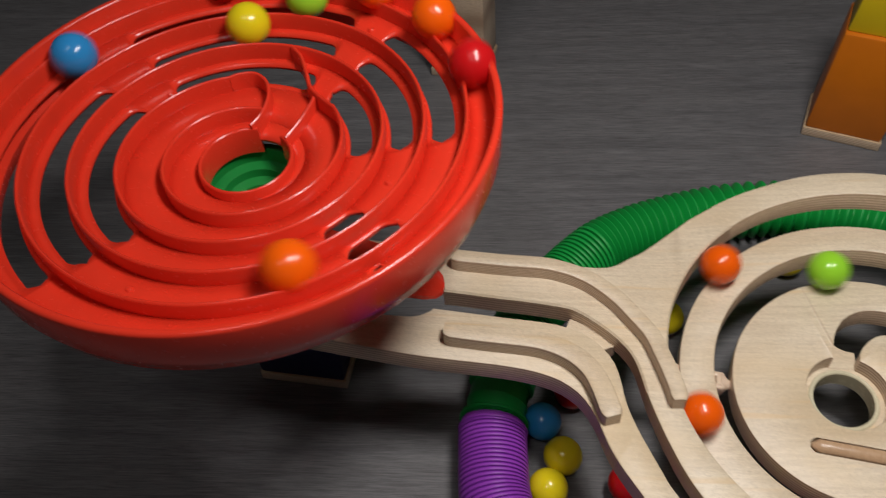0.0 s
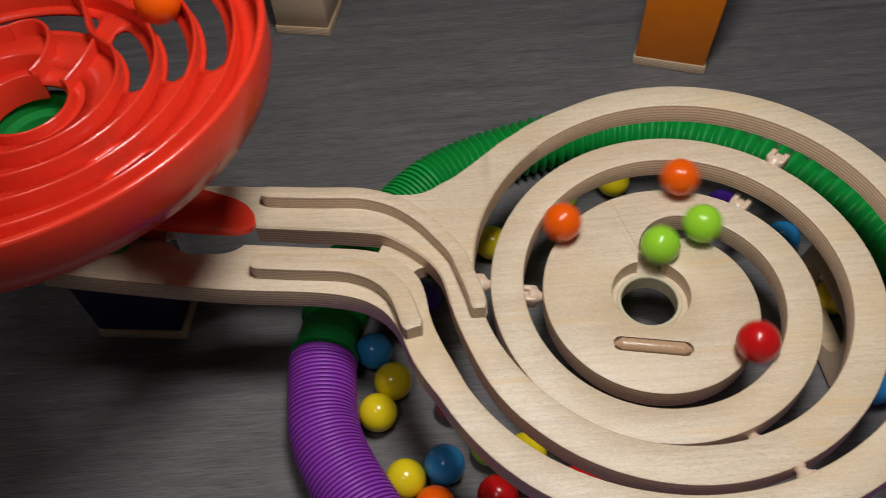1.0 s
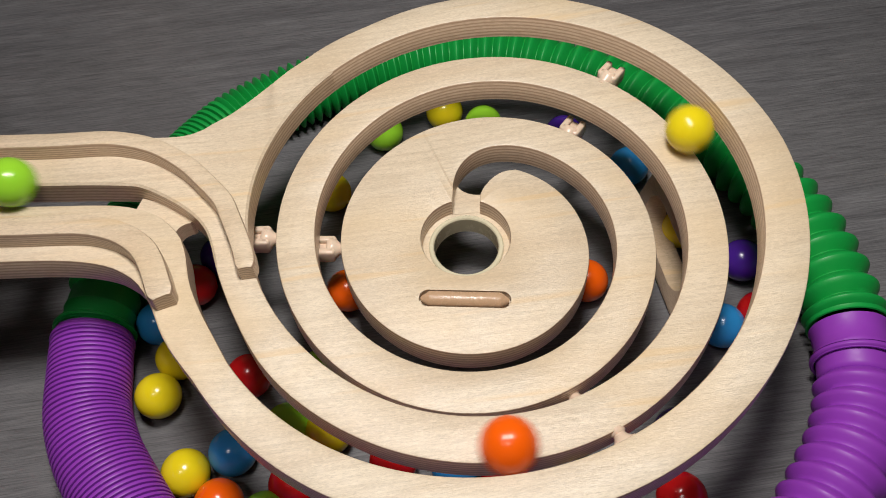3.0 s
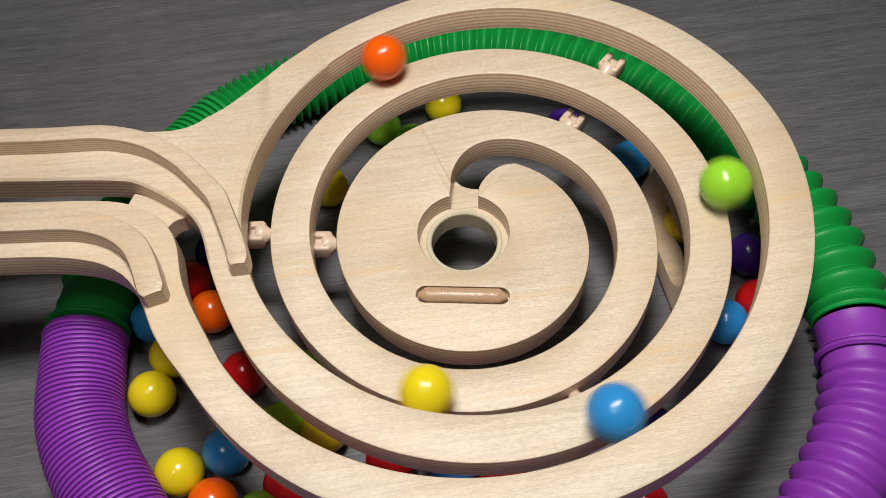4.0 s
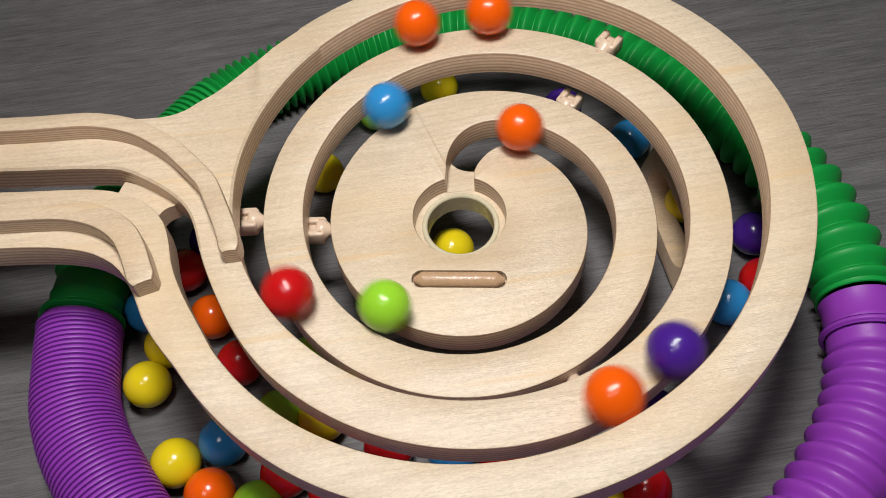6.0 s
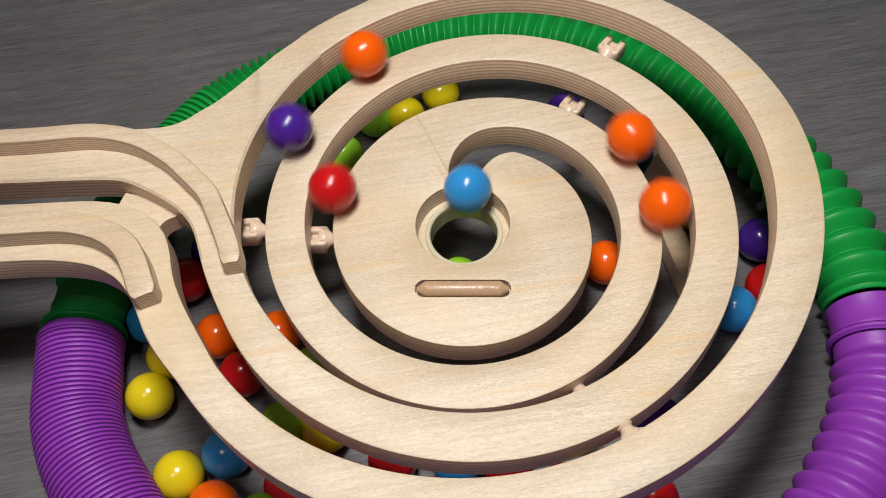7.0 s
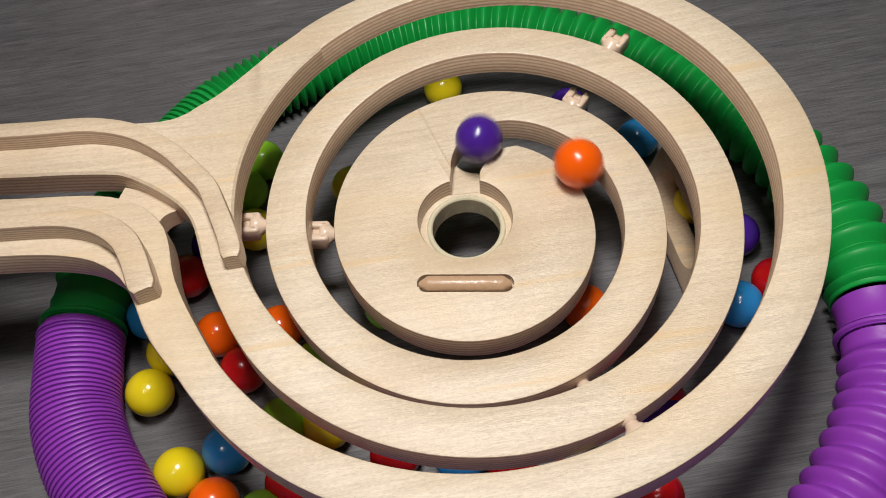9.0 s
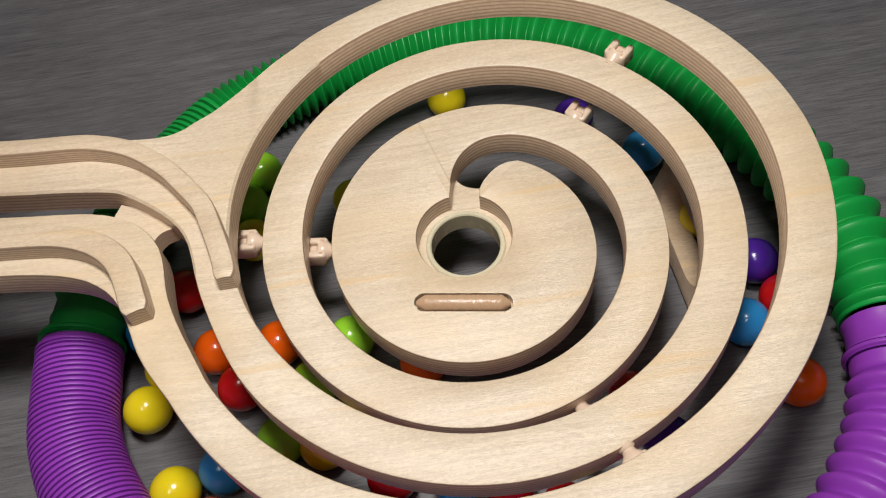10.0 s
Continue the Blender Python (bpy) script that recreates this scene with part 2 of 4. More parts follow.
def prism(corners_low, corners_high, bevel=0.0015):
    """A block between a lower and an upper polygon, with eased edges."""
    bm = bmesh.new()
    lay = bm.verts.layers.float.new("ply")
    lo = [bm.verts.new(p) for p in corners_low]
    hi = [bm.verts.new(p) for p in corners_high]
    for v in lo:
        v[lay] = 0.9
    n = len(lo)
    bm.faces.new(lo[::-1])
    bm.faces.new(hi)
    for i in range(n):
        j = (i + 1) % n
        bm.faces.new((lo[i], lo[j], hi[j], hi[i]))
    bmesh.ops.recalc_face_normals(bm, faces=bm.faces)
    bmesh.ops.bevel(bm, geom=bm.edges[:], offset=bevel, segments=2, affect="EDGES", profile=0.5)
    return bm


# ---- room ----
def plane_box(name, a, b, mat, **tags):
    bm = bmesh.new()
    bmesh.ops.create_cube(bm, size=1)
    for v in bm.verts:
        v.co = Vector(((a[i] + b[i]) / 2 + v.co[i] * (b[i] - a[i]) for i in range(3)))
    return tagged(finish(name, bm, mat, smooth=False), kind="structure", **tags)


plane_box("floor", (-2.2, -2.0, -0.05), (2.6, 2.8, 0.0), FLOOR, label="grey wood-look floor with fine dark grain", category="floor")
# walls and ceiling stay out of view; added as a white box that bounces light
plane_box("bounce_wall_north", (-2.3, 2.8, -0.05), (2.7, 2.9, 2.5), WALL, label="plain white painted wall, unseen, added to bounce light", category="wall")
plane_box("bounce_wall_south", (-2.3, -2.1, -0.05), (2.7, -2.0, 2.5), WALL, label="plain white painted wall, unseen, added to bounce light", category="wall")
plane_box("bounce_wall_west", (-2.3, -2.0, -0.05), (-2.2, 2.8, 2.5), WALL, label="plain white painted wall, unseen, added to bounce light", category="wall")
plane_box("bounce_wall_east", (2.6, -2.0, -0.05), (2.7, 2.8, 2.5), WALL, label="plain white painted wall, unseen, added to bounce light", category="wall")
plane_box("ceiling", (-2.3, -2.1, 2.5), (2.7, 2.9, 2.6), WALL, label="plain white painted ceiling, unseen, added to bounce light", category="ceiling")

# ---- the wooden spiral track ----
BALL_R = 0.0127
THICK = 0.0145
SPIRAL_C = (0.2324, 0.2802)
SPIRAL_A, SPIRAL_B, SLOT_W = 0.1499, 0.0318, 0.0115
RING_C, RING_R = (0.2292, 0.2759), 0.1583
LEAN, LEAN_Y = 0.0627, 0.285  # rise of the spiral towards the far side
# hand-sawn edges: small departures from the true spiral, by turns
SAW_U = (0, 0.05, 0.1, 0.25, 0.5, 0.75, 1.0, 1.25, 1.5, 1.75, 2.0, 2.25, 2.5, 2.60, 2.64, 2.667, 2.69, 2.71, 2.739, 2.759, 2.777, 2.79)
SAW_OUT = (-0.0011, -0.0023, -0.0007, 0.0007, 0.0007, 0.0006, -0.0001, 0.0004, 0.0021, 0.0015, 0.0011, -0.0004, -0.0003, -0.0003, 0.0, 0.0, -0.0006, -0.0018, -0.0030, -0.0042, -0.0056, -0.0068)
SAW_IN = (-0.0025, -0.0036, 0.0001, 0.0020, 0.0018, 0.0011, 0.0018, 0.0012, -0.0001, 0.0007, 0.0003, -0.0010, -0.0023, -0.0019, -0.0017, -0.0016, -0.0015, -0.0014, -0.0013, -0.0013, -0.0013, -0.0013)
HOLE_C = (0.2252, 0.2850)
LIP_C, LIP_R = (0.2249, 0.2841), 0.0242
Z_KNOTS = (0.0, 0.25, 0.5, 0.75, 1.0, 1.25, 1.5, 1.75, 2.0, 2.8)
Z_VALUES = (0.0995, 0.0924, 0.0842, 0.0842, 0.0725, 0.0703, 0.0739, 0.0660, 0.0648, 0.0647)


def plate_z(x, y):
    """Height of the arm and of the outer ring's top."""
    ring = 0.1034 + 0.058 * (x - 0.2315) + 0.0372 * (y - 0.2737)
    arm = 0.0990 - 0.085 * (x - 0.10) + 0.0072 * (y - 0.285)
    f = min(1.0, max(0.0, (x - 0.07) / 0.09))
    f = f * f * (3 - 2 * f)
    return arm * (1 - f) + ring * f


def strip_z(u):
    """Height of the spiral's top after u turns (smoothed)."""
    return float(sum(np.interp(u + d, Z_KNOTS, Z_VALUES) for d in (-0.12, -0.06, 0, 0.06, 0.12)) / 5)


def polar(u, r, c=SPIRAL_C):
    a = math.pi + 2 * math.pi * u
    return c[0] + r * math.cos(a), c[1] + r * math.sin(a)


def lean(y):
    return LEAN * (y - LEAN_Y)


def saw(u, values):
    return float(sum(np.interp(u + d, SAW_U, values) for d in (-0.012, 0, 0.012)) / 3)


def slot_out(u):
    return SPIRAL_A - SPIRAL_B * u + saw(u, SAW_OUT) - 2.1 * max(0.0, u - 2.70) ** 2


def slot_in(u):
    return SPIRAL_A - SLOT_W - SPIRAL_B * u + saw(u, SAW_IN)


def edge_in(u):
    """Inner rail of the slot: a point on the spiral's outer top edge."""
    x, y = polar(u, slot_in(u))
    f = min(1.0, max(0.0, (u - 0.02) / 0.16))
    f = f * f * (3 - 2 * f)
    return Vector((x, y, plate_z(x, y) * (1 - f) + (strip_z(u) + lean(y)) * f))


def edge_out(u):
    """Outer rail of the slot."""
    x, y = polar(u, slot_out(u))
    if u < 1.0:
        return Vector((x, y, plate_z(x, y)))
    f = min(1.0, max(0.0, (u - 1 - 0.02) / 0.16))
    f = f * f * (3 - 2 * f)
    return Vector((x, y, plate_z(x, y) * (1 - f) + (strip_z(u - 1) + lean(y)) * f))


track = empty("spiral_ball_track", (0, 0, 0), label="birch plywood spiral ball track with curved guide arm", category="ball track")
U0, U1, U_END = 0.08, 0.842, 1.79


def ring_r(u):
    """Outer radius of the ring: it thins where it runs into the wing."""
    return RING_R - 0.0108 * float(np.interp(u, (0.50, 0.595, 0.65, 0.72, 0.76, 0.80, 0.84), (0, 0.27, 0.42, 0.60, 0.80, 1.1, 1.15)))


# outer ring, from the arm's lower branch round to the wing
n = 150
left, right = [], []
for i in range(n + 1):
    u = U0 + (U1 - U0) * i / n
    e = edge_out(u)
    d = Vector((e.x - RING_C[0], e.y - RING_C[1], 0)).normalized()
    o = Vector((RING_C[0], RING_C[1], 0)) + d * ring_r(u)
    o.z = plate_z(o.x, o.y)
    left.append(o)
    right.append(e)
RING_START, RING_END = (left[0], right[0]), (left[-1], right[-1])
part("outer_ring", band(left, right, THICK), WOOD, track)
# spiral strip
n = 260
us = [0.02 + (U_END - 0.02) * i / n for i in range(n + 1)]
part("spiral_strip", band([edge_in(u) for u in us], [edge_out(u + 1) for u in us], THICK), WOOD, track)
# inner disc round the drop hole, open at the neck
DISC_Z = strip_z(2.2)
outer = [edge_in(U_END + 0.87 * i / 200) for i in range(201)]
tail = smooth_path([outer[-1]] + [Vector((x, y, DISC_Z + lean(y))) for x, y in ((0.2552, 0.3243), (0.2505, 0.3231), (0.2459, 0.3203), (0.2412, 0.3159), (0.2386, 0.3120))], 6)[1:]
inner = [edge_out(1 + U_END), Vector((0.2228, 0.3150, DISC_Z + lean(0.3150))), Vector((0.2210, 0.3074, DISC_Z + lean(0.3074)))]
inner += [Vector((x, y, DISC_Z + lean(y))) for x, y in (polar(0.75 + 0.030 + (1 - 0.030 - 0.078) * i / 90, LIP_R, LIP_C) for i in range(91))]
neck_end = Vector((0.2372, 0.3098, DISC_Z + lean(0.3098)))
left = [outer[0].lerp(outer[3], i / 12) for i in range(13)] + resample(outer[3:], 150)[1:] + tail
right = resample(inner[:3], 13) + resample(inner[2:], 150)[1:] + [inner[-1].lerp(neck_end, (k + 1) / len(tail)) for k in range(len(tail))]
disc = part("inner_disc", band(left, right, THICK), WOOD, track)


def carve(ob, cutter):
    """Cuts the shape of a bmesh out of a part, for good."""
    mesh = bpy.data.meshes.new("cutter")
    cutter.to_mesh(mesh)
    cutter.free()
    tool = new("cutter", mesh)
    mod = ob.modifiers.new("cut", "BOOLEAN")
    mod.object, mod.operation, mod.solver = tool, "DIFFERENCE", "EXACT"
    graph = bpy.context.evaluated_depsgraph_get()
    cut = bpy.data.meshes.new_from_object(ob.evaluated_get(graph))
    ob.modifiers.clear()
    old = ob.data
    ob.data = cut
    cut.name = old.name
    bpy.data.objects.remove(tool)
    bpy.data.meshes.remove(mesh)
    bpy.data.meshes.remove(old)


def leaning(bm):
    """Tilts a level piece with the spiral."""
    for v in bm.verts:
        v.co.z += lean(v.co.y)
    return bm


def obround(a, b, r, z0, z1, seg=16):
    a, b = Vector((*a, 0)), Vector((*b, 0))
    d = (b - a).normalized()
    n = Vector((-d.y, d.x, 0))
    ring = [b + (d * math.cos(t) + n * math.sin(t)) * r for t in (-math.pi / 2 + math.pi * k / seg for k in range(seg + 1))]
    ring += [a + (-d * math.cos(t) - n * math.sin(t)) * r for t in (-math.pi / 2 + math.pi * k / seg for k in range(seg + 1))]
    bm = bmesh.new()
    lo = [bm.verts.new((p.x, p.y, z0)) for p in ring]
    hi = [bm.verts.new((p.x, p.y, z1)) for p in ring]
    bm.faces.new(lo[::-1])
    bm.faces.new(hi)
    for i in range(len(ring)):
        j = (i + 1) % len(ring)
        bm.faces.new((lo[i], lo[j], hi[j], hi[i]))
    bmesh.ops.recalc_face_normals(bm, faces=bm.faces)
    return bm


PIN_A, PIN_B = (0.1998, 0.2498), (0.2372, 0.2426)
carve(disc, leaning(obround(PIN_A, PIN_B, 0.0049, DISC_Z - 0.0052, DISC_Z + 0.01)))


def rod(a, b, profile, seg=24):
    """A turned rod from a to b; profile of (share of the length, radius)."""
    a, b = Vector(a), Vector(b)
    d = (b - a)
    q = d.to_track_quat("Z", "Y")
    bm = bmesh.new()
    rows = []
    for f, r in profile:
        rows.append([bm.verts.new(a + d * f + q @ Vector((r * math.cos(2 * math.pi * k / seg), r * math.sin(2 * math.pi * k / seg), 0))) for k in range(seg)])
    for p, w in zip(rows, rows[1:]):
        for k in range(seg):
            bm.faces.new((p[k], p[(k + 1) % seg], w[(k + 1) % seg], w[k]))
    bm.faces.new(rows[0][::-1])
    bm.faces.new(rows[-1])
    bmesh.ops.recalc_face_normals(bm, faces=bm.faces)
    return bm


dx = Vector((*PIN_B, 0)) - Vector((*PIN_A, 0))
dx.normalize()
a = Vector((*PIN_A, DISC_Z - 0.0012)) - dx * 0.0038
b = Vector((*PIN_B, DISC_Z - 0.0012)) + dx * 0.0038
part("dowel", leaning(rod(a, b, [(0, 0.0014), (0.085, 0.0040), (0.11, 0.0042), (0.89, 0.0042), (0.915, 0.0040), (1, 0.0014)])), DOWEL, track, "varnished dowel sunk in a groove")
# recess round the hole, neck floor and ivory bush
SHELF = DISC_Z - 0.0115
recess = lathe([(0.0188, SHELF), (0.0250, SHELF), (0.0250, SHELF - 0.004), (0.0188, SHELF - 0.004), (0.0188, SHELF)], 96, HOLE_C)
part("hole_recess", leaning(recess), WOOD, track)
neck = [(0.2165, 0.3075), (0.2385, 0.3060), (0.2395, 0.3186), (0.2350, 0.3196), (0.2319, 0.3210), (0.2292, 0.3230), (0.2272, 0.3258), (0.2260, 0.3300), (0.2205, 0.3300)]
part("neck_floor", slab(neck, lambda x, y: SHELF + 0.0002 + lean(y), 0.0042, 0.0005), WOOD, track)
part("bush", leaning(lathe([(0.0178, SHELF - 0.0105), (0.0178, SHELF + 0.0006), (0.0184, SHELF + 0.0013), (0.0200, SHELF + 0.0013), (0.0207, SHELF + 0.0006), (0.0207, SHELF - 0.004), (0.0195, SHELF - 0.0105), (0.0178, SHELF - 0.0105)], 96, HOLE_C)), IVORY, track, "ivory plastic bush lining the drop hole")

# arm: lower branch along the slot and upper branch with the wing
SLOT_LOW = [(-0.150, 0.3210), (-0.10, 0.3190), (-0.022, 0.3128), (0.017, 0.3092), (0.0328, 0.3080), (0.0489, 0.3061), (0.0601, 0.3027), (0.0700, 0.2971), (0.0767, 0.2900), (0.0816, 0.2822), (0.0843, 0.2720), (0.0867, 0.2548), (0.0915, 0.2396), (0.0960, 0.2290)]
ARM_LOW = [(-0.146, 0.2965), (-0.10, 0.2885), (-0.035, 0.2790), (0.02, 0.2745), (0.045, 0.2690), (0.058, 0.2610), (0.0645, 0.2530), (0.0694, 0.2426), (0.0719, 0.2354), (0.0747, 0.2272), (0.0794, 0.2176), (0.0867, 0.2058)]
low_a = resample(smooth_path([(x, y, 0) for x, y in ARM_LOW]), 50)
low_b = resample(smooth_path([(x, y, 0) for x, y in SLOT_LOW]), 50)
low_a[-1], low_b[-1] = RING_START
for p in low_a + low_b:
    p.z = plate_z(p.x, p.y)
lower_arm = part("lower_arm", band(low_a, low_b, THICK), WOOD, track)
SLOT_HIGH = [(-0.150, 0.3345), (-0.10, 0.3320), (-0.0226, 0.3268), (0.0129, 0.3235), (0.0314, 0.3220), (0.0542, 0.3191), (0.0626, 0.3161), (0.0710, 0.3105), (0.0810, 0.3024), (0.0890, 0.2937), (0.0939, 0.2848), (0.0965, 0.2750)]
high = [(p.x, p.y) for p in smooth_path([(x, y, 0) for x, y in SLOT_HIGH], 6)]
start = edge_in(0.02)
wing = [(-0.146, 0.3720), (-0.0676, 0.3650), (-0.0177, 0.3615), (0.0300, 0.3565), (0.0620, 0.3525), (0.0795, 0.3520), (0.0895, 0.3552), (0.0964, 0.3600), (0.1053, 0.3655), (0.1127, 0.3712), (0.1251, 0.3812), (0.1390, 0.3922)]
outline = [(p.x, p.y) for p in smooth_path([(x, y, 0) for x, y in wing], 4)]
outline += [(RING_END[0].x, RING_END[0].y), (RING_END[1].x, RING_END[1].y)]
outline += [tuple(edge_out(u)[:2]) for u in [0.85 + 0.01 * k for k in range(18)]]
outline += [(start.x, start.y)]
outline += high[::-1]
upper_arm = part("upper_arm", slab(outline, plate_z, THICK, 0.0012, ((RING_END[0], RING_END[1]), (edge_out(1.02), start)), [0.06 + 0.008 * k for k in range(14)]), WOOD, track)
# the groove's floor under the chute and the round drop hole
for limb in (upper_arm, lower_arm):
    carve(limb, obround((-0.052, 0.3265), (-0.040, 0.3262), 0.0205, 0.05, 0.2, 24))
groove = [(-0.148, 0.3200), (-0.148, 0.3360), (-0.076, 0.3320), (-0.076, 0.3165)]
part("groove_floor", slab(groove, lambda x, y: plate_z(x, y) - 0.0075, 0.0065, 0.0005), WOOD, track)
# recessed bridge in the arm's groove
bridge = smooth_path([(0.0560, 0.3115, 0), (0.0660, 0.3072, 0), (0.0735, 0.3022, 0), (0.0800, 0.2955, 0)], 6)
ba, bb = [], []
for i, p in enumerate(bridge):
    q = bridge[min(i + 1, len(bridge) - 1)] - bridge[max(i - 1, 0)]
    nrm = Vector((-q.y, q.x, 0)).normalized() * 0.0066
    for lst, s in ((ba, 1), (bb, -1)):
        w = p + nrm * s
        w.z = plate_z(w.x, w.y) - 0.0100
        lst.append(w)
bridge_part = part("groove_bridge", band(ba, bb, 0.010, 0.0005), WOOD, track)
carve(bridge_part, obround((0.0846, 0.2895), (0.0850, 0.2890), 0.0092, 0.05, 0.2, 24))


def guide_rail(centre, width, height):
    path = resample(smooth_path([(x, y, 0) for x, y in centre], 12), 120)
    a, b = [], []
    m = len(path)
    for i, p in enumerate(path):
        q = (path[min(i + 1, m - 1)] - path[max(i - 1, 0)]).normalized()
        s = min(i, m - 1 - i) / (m - 1) * sum((path[k + 1] - path[k]).length for k in range(m - 1))
        w = width / 2 * (0.70 + 0.30 * math.sin(math.pi / 2 * min(1.0, s / 0.0045)))
        nrm = Vector((-q.y, q.x, 0)) * w
        for lst, k in ((a, 1), (b, -1)):
            v = p + nrm * k
            v.z = plate_z(p.x, p.y) + height
            lst.append(v)
    return band(a, b, height + 0.0005, 0.0018)


part("guide_rail", guide_rail([(-0.0150, 0.3478), (0.0160, 0.3458), (0.0417, 0.3450), (0.0533, 0.3428), (0.0635, 0.3392), (0.0736, 0.3334), (0.0861, 0.3223), (0.0959, 0.3095), (0.1040, 0.2973), (0.1080, 0.2854), (0.1122, 0.2709), (0.1144, 0.2609), (0.1149, 0.2535)], 0.0100, 0.010), RAILWOOD, track, "rounded birch guide rail, worn at its tip")
part("guide_rail", guide_rail([(-0.0170, 0.2925), (0.0087, 0.2902), (0.0240, 0.2892), (0.0390, 0.2875), (0.0508, 0.2836), (0.0600, 0.2779), (0.0674, 0.2697), (0.0720, 0.2593), (0.0750, 0.2488), (0.0774, 0.2410)], 0.0125, 0.010), RAILWOOD, track, "rounded birch guide rail")


# ---- corrugated tube loop ----
LOOP = [(0.0135, 0.2250), (0.0105, 0.2550), (0.0110, 0.2857), (0.0205, 0.3300), (0.039, 0.374), (0.078, 0.422), (0.106, 0.443), (0.145, 0.459), (0.193, 0.471), (0.240, 0.473), (0.292, 0.461), (0.346, 0.427), (0.386, 0.380), (0.4110, 0.340),
        (0.4240, 0.300), (0.4285, 0.262), (0.4248, 0.2173), (0.4103, 0.1707), (0.3835, 0.1355), (0.345, 0.1035), (0.29, 0.078), (0.22, 0.067), (0.13, 0.086), (0.066, 0.134), (0.0284, 0.1902)]
loop = smooth_path([(x, y, 0) for x, y in LOOP], 40, True)
cum = [0.0]
for a, b in zip(loop, loop[1:] + loop[:1]):
    cum.append(cum[-1] + (b - a).length)
LOOP_LENGTH = cum[-1]


def loop_at(s):
    s %= LOOP_LENGTH
    k = int(np.searchsorted(cum, s, side="right")) - 1
    k = min(k, len(loop) - 1)
    return loop[k].lerp(loop[(k + 1) % len(loop)], (s - cum[k]) / max(1e-9, cum[k + 1] - cum[k]))


def tube(s0, s1, pitch, rise, radius=0.0225, cuffs=(0.012, 0.012), seg=44):
    """A corrugated hose piece lying along the loop, with smooth cuffs at its ends; pitch at start, middle and end."""
    bm = bmesh.new()
    L = s1 - s0
    c0, c1 = cuffs
    k = 0.0028 if c0 > 0.02 else 0.0010
    stations = [(s0, radius - 0.0018), (s0 + c0 * 0.1, radius - k), (s0 + c0 * 0.45, radius - k), (s0 + c0 * 0.5, radius - k + 0.0007), (s0 + c0 * 0.55, radius - k), (s0 + c0 * 0.93, radius - k), (s0 + c0, radius - k - 0.0012)]
    b = s0 + c0
    while b < s1 - c1 - 0.002:
        f = (b - s0) / L
        p = float(np.interp(f, (0, 0.2, 0.5, 1), pitch))
        p = min(p, s1 - c1 - b)
        h = rise * min(1.0, 0.10 + p / 0.0085)
        if p < 0.0048:  # folded rings
            stations += [(b + p * 0.08, radius - h), (b + p * 0.22, radius - h * 0.15), (b + p * 0.5, radius), (b + p * 0.78, radius - h * 0.15), (b + p * 0.92, radius - h)]
        else:  # stretched rings: round lobes that meet in narrow grooves
            stations += [(b + p * f, radius - h * d) for f, d in ((0.02, 1.0), (0.14, 0.68), (0.31, 0.28), (0.46, 0.02), (0.54, 0.02), (0.69, 0.28), (0.86, 0.68), (0.98, 1.0))]
        b += p
    stations += [(s1 - c1, radius - 0.0022), (s1 - c1 * 0.93, radius - 0.0010), (s1 - c1 * 0.5, radius - 0.0012), (s1 - c1 * 0.1, radius - 0.0010), (s1, radius - 0.0018)]
    rows = []
    for s, r in stations:
        c = loop_at(s)
        t = (loop_at(s + 0.002) - loop_at(s - 0.002)).normalized()
        side = Vector((-t.y, t.x, 0))
        rows.append([bm.verts.new(Vector((c.x, c.y, radius + 0.0003)) + side * (r * math.cos(2 * math.pi * k / seg)) + Vector((0, 0, r * math.sin(2 * math.pi * k / seg)))) for k in range(seg)])
    for a, b in zip(rows, rows[1:]):
        for k in range(seg):
            bm.faces.new((a[k], a[(k + 1) % seg], b[(k + 1) % seg], b[k]))
    bmesh.ops.recalc_face_normals(bm, faces=bm.faces)
    return bm


def loop_s(x, y):
    return cum[min(range(len(loop)), key=lambda i: (loop[i].x - x) ** 2 + (loop[i].y - y) ** 2)]


s_a, s_b, s_c = loop_s(0.0110, 0.2815), loop_s(0.4248, 0.2173), loop_s(0.22, 0.067)
for a, b, pitch, rise, cuffs, mat, label in (
        (s_a, s_b, (0.0026, 0.0036, 0.0104, 0.0142), 0.0064, (0.029, 0.003), GREEN, "green corrugated plastic tube lying on the floor in a curve"),
        (s_b + 0.002, s_c, (0.0120, 0.0122, 0.0120, 0.0060), 0.0046, (0.031, 0.012), PURPLE, "purple corrugated plastic tube, stretched, plugged into the green tube"),
        (s_c, s_a + LOOP_LENGTH, (0.0029, 0.0029, 0.0029, 0.0029), 0.0052, (0.012, 0.002), PURPLE, "purple corrugated plastic tube, compressed, lying on the floor")):
    hose = empty("corrugated_tube", (0, 0, 0), label=label, category="tube", group="tubes round the track")
    part("hose", tube(a, b, pitch, rise, 0.0225, cuffs), mat, hose, "", 50)
    bead = (a + 0.003) if mat is GREEN else (b - 0.004 if cuffs[1] < 0.01 else a + 0.020)
    ring = tube(bead - 0.0022, bead + 0.0022, (0.0022, 0.0022, 0.0022, 0.0022), 0.0004, 0.0229, (0.0008, 0.0008))
    part("end_bead", ring, mat, hose, "", 50)


# ---- blocks ----
def quad(a, b, depth, z):
    """Corners of a rectangle with the front edge a-b."""
    a, b = Vector((*a, z)), Vector((*b, z))
    d = (b - a).normalized()
    nrm = Vector((-d.y, d.x, 0)) * depth
    return [a, b, b + nrm, a + nrm]


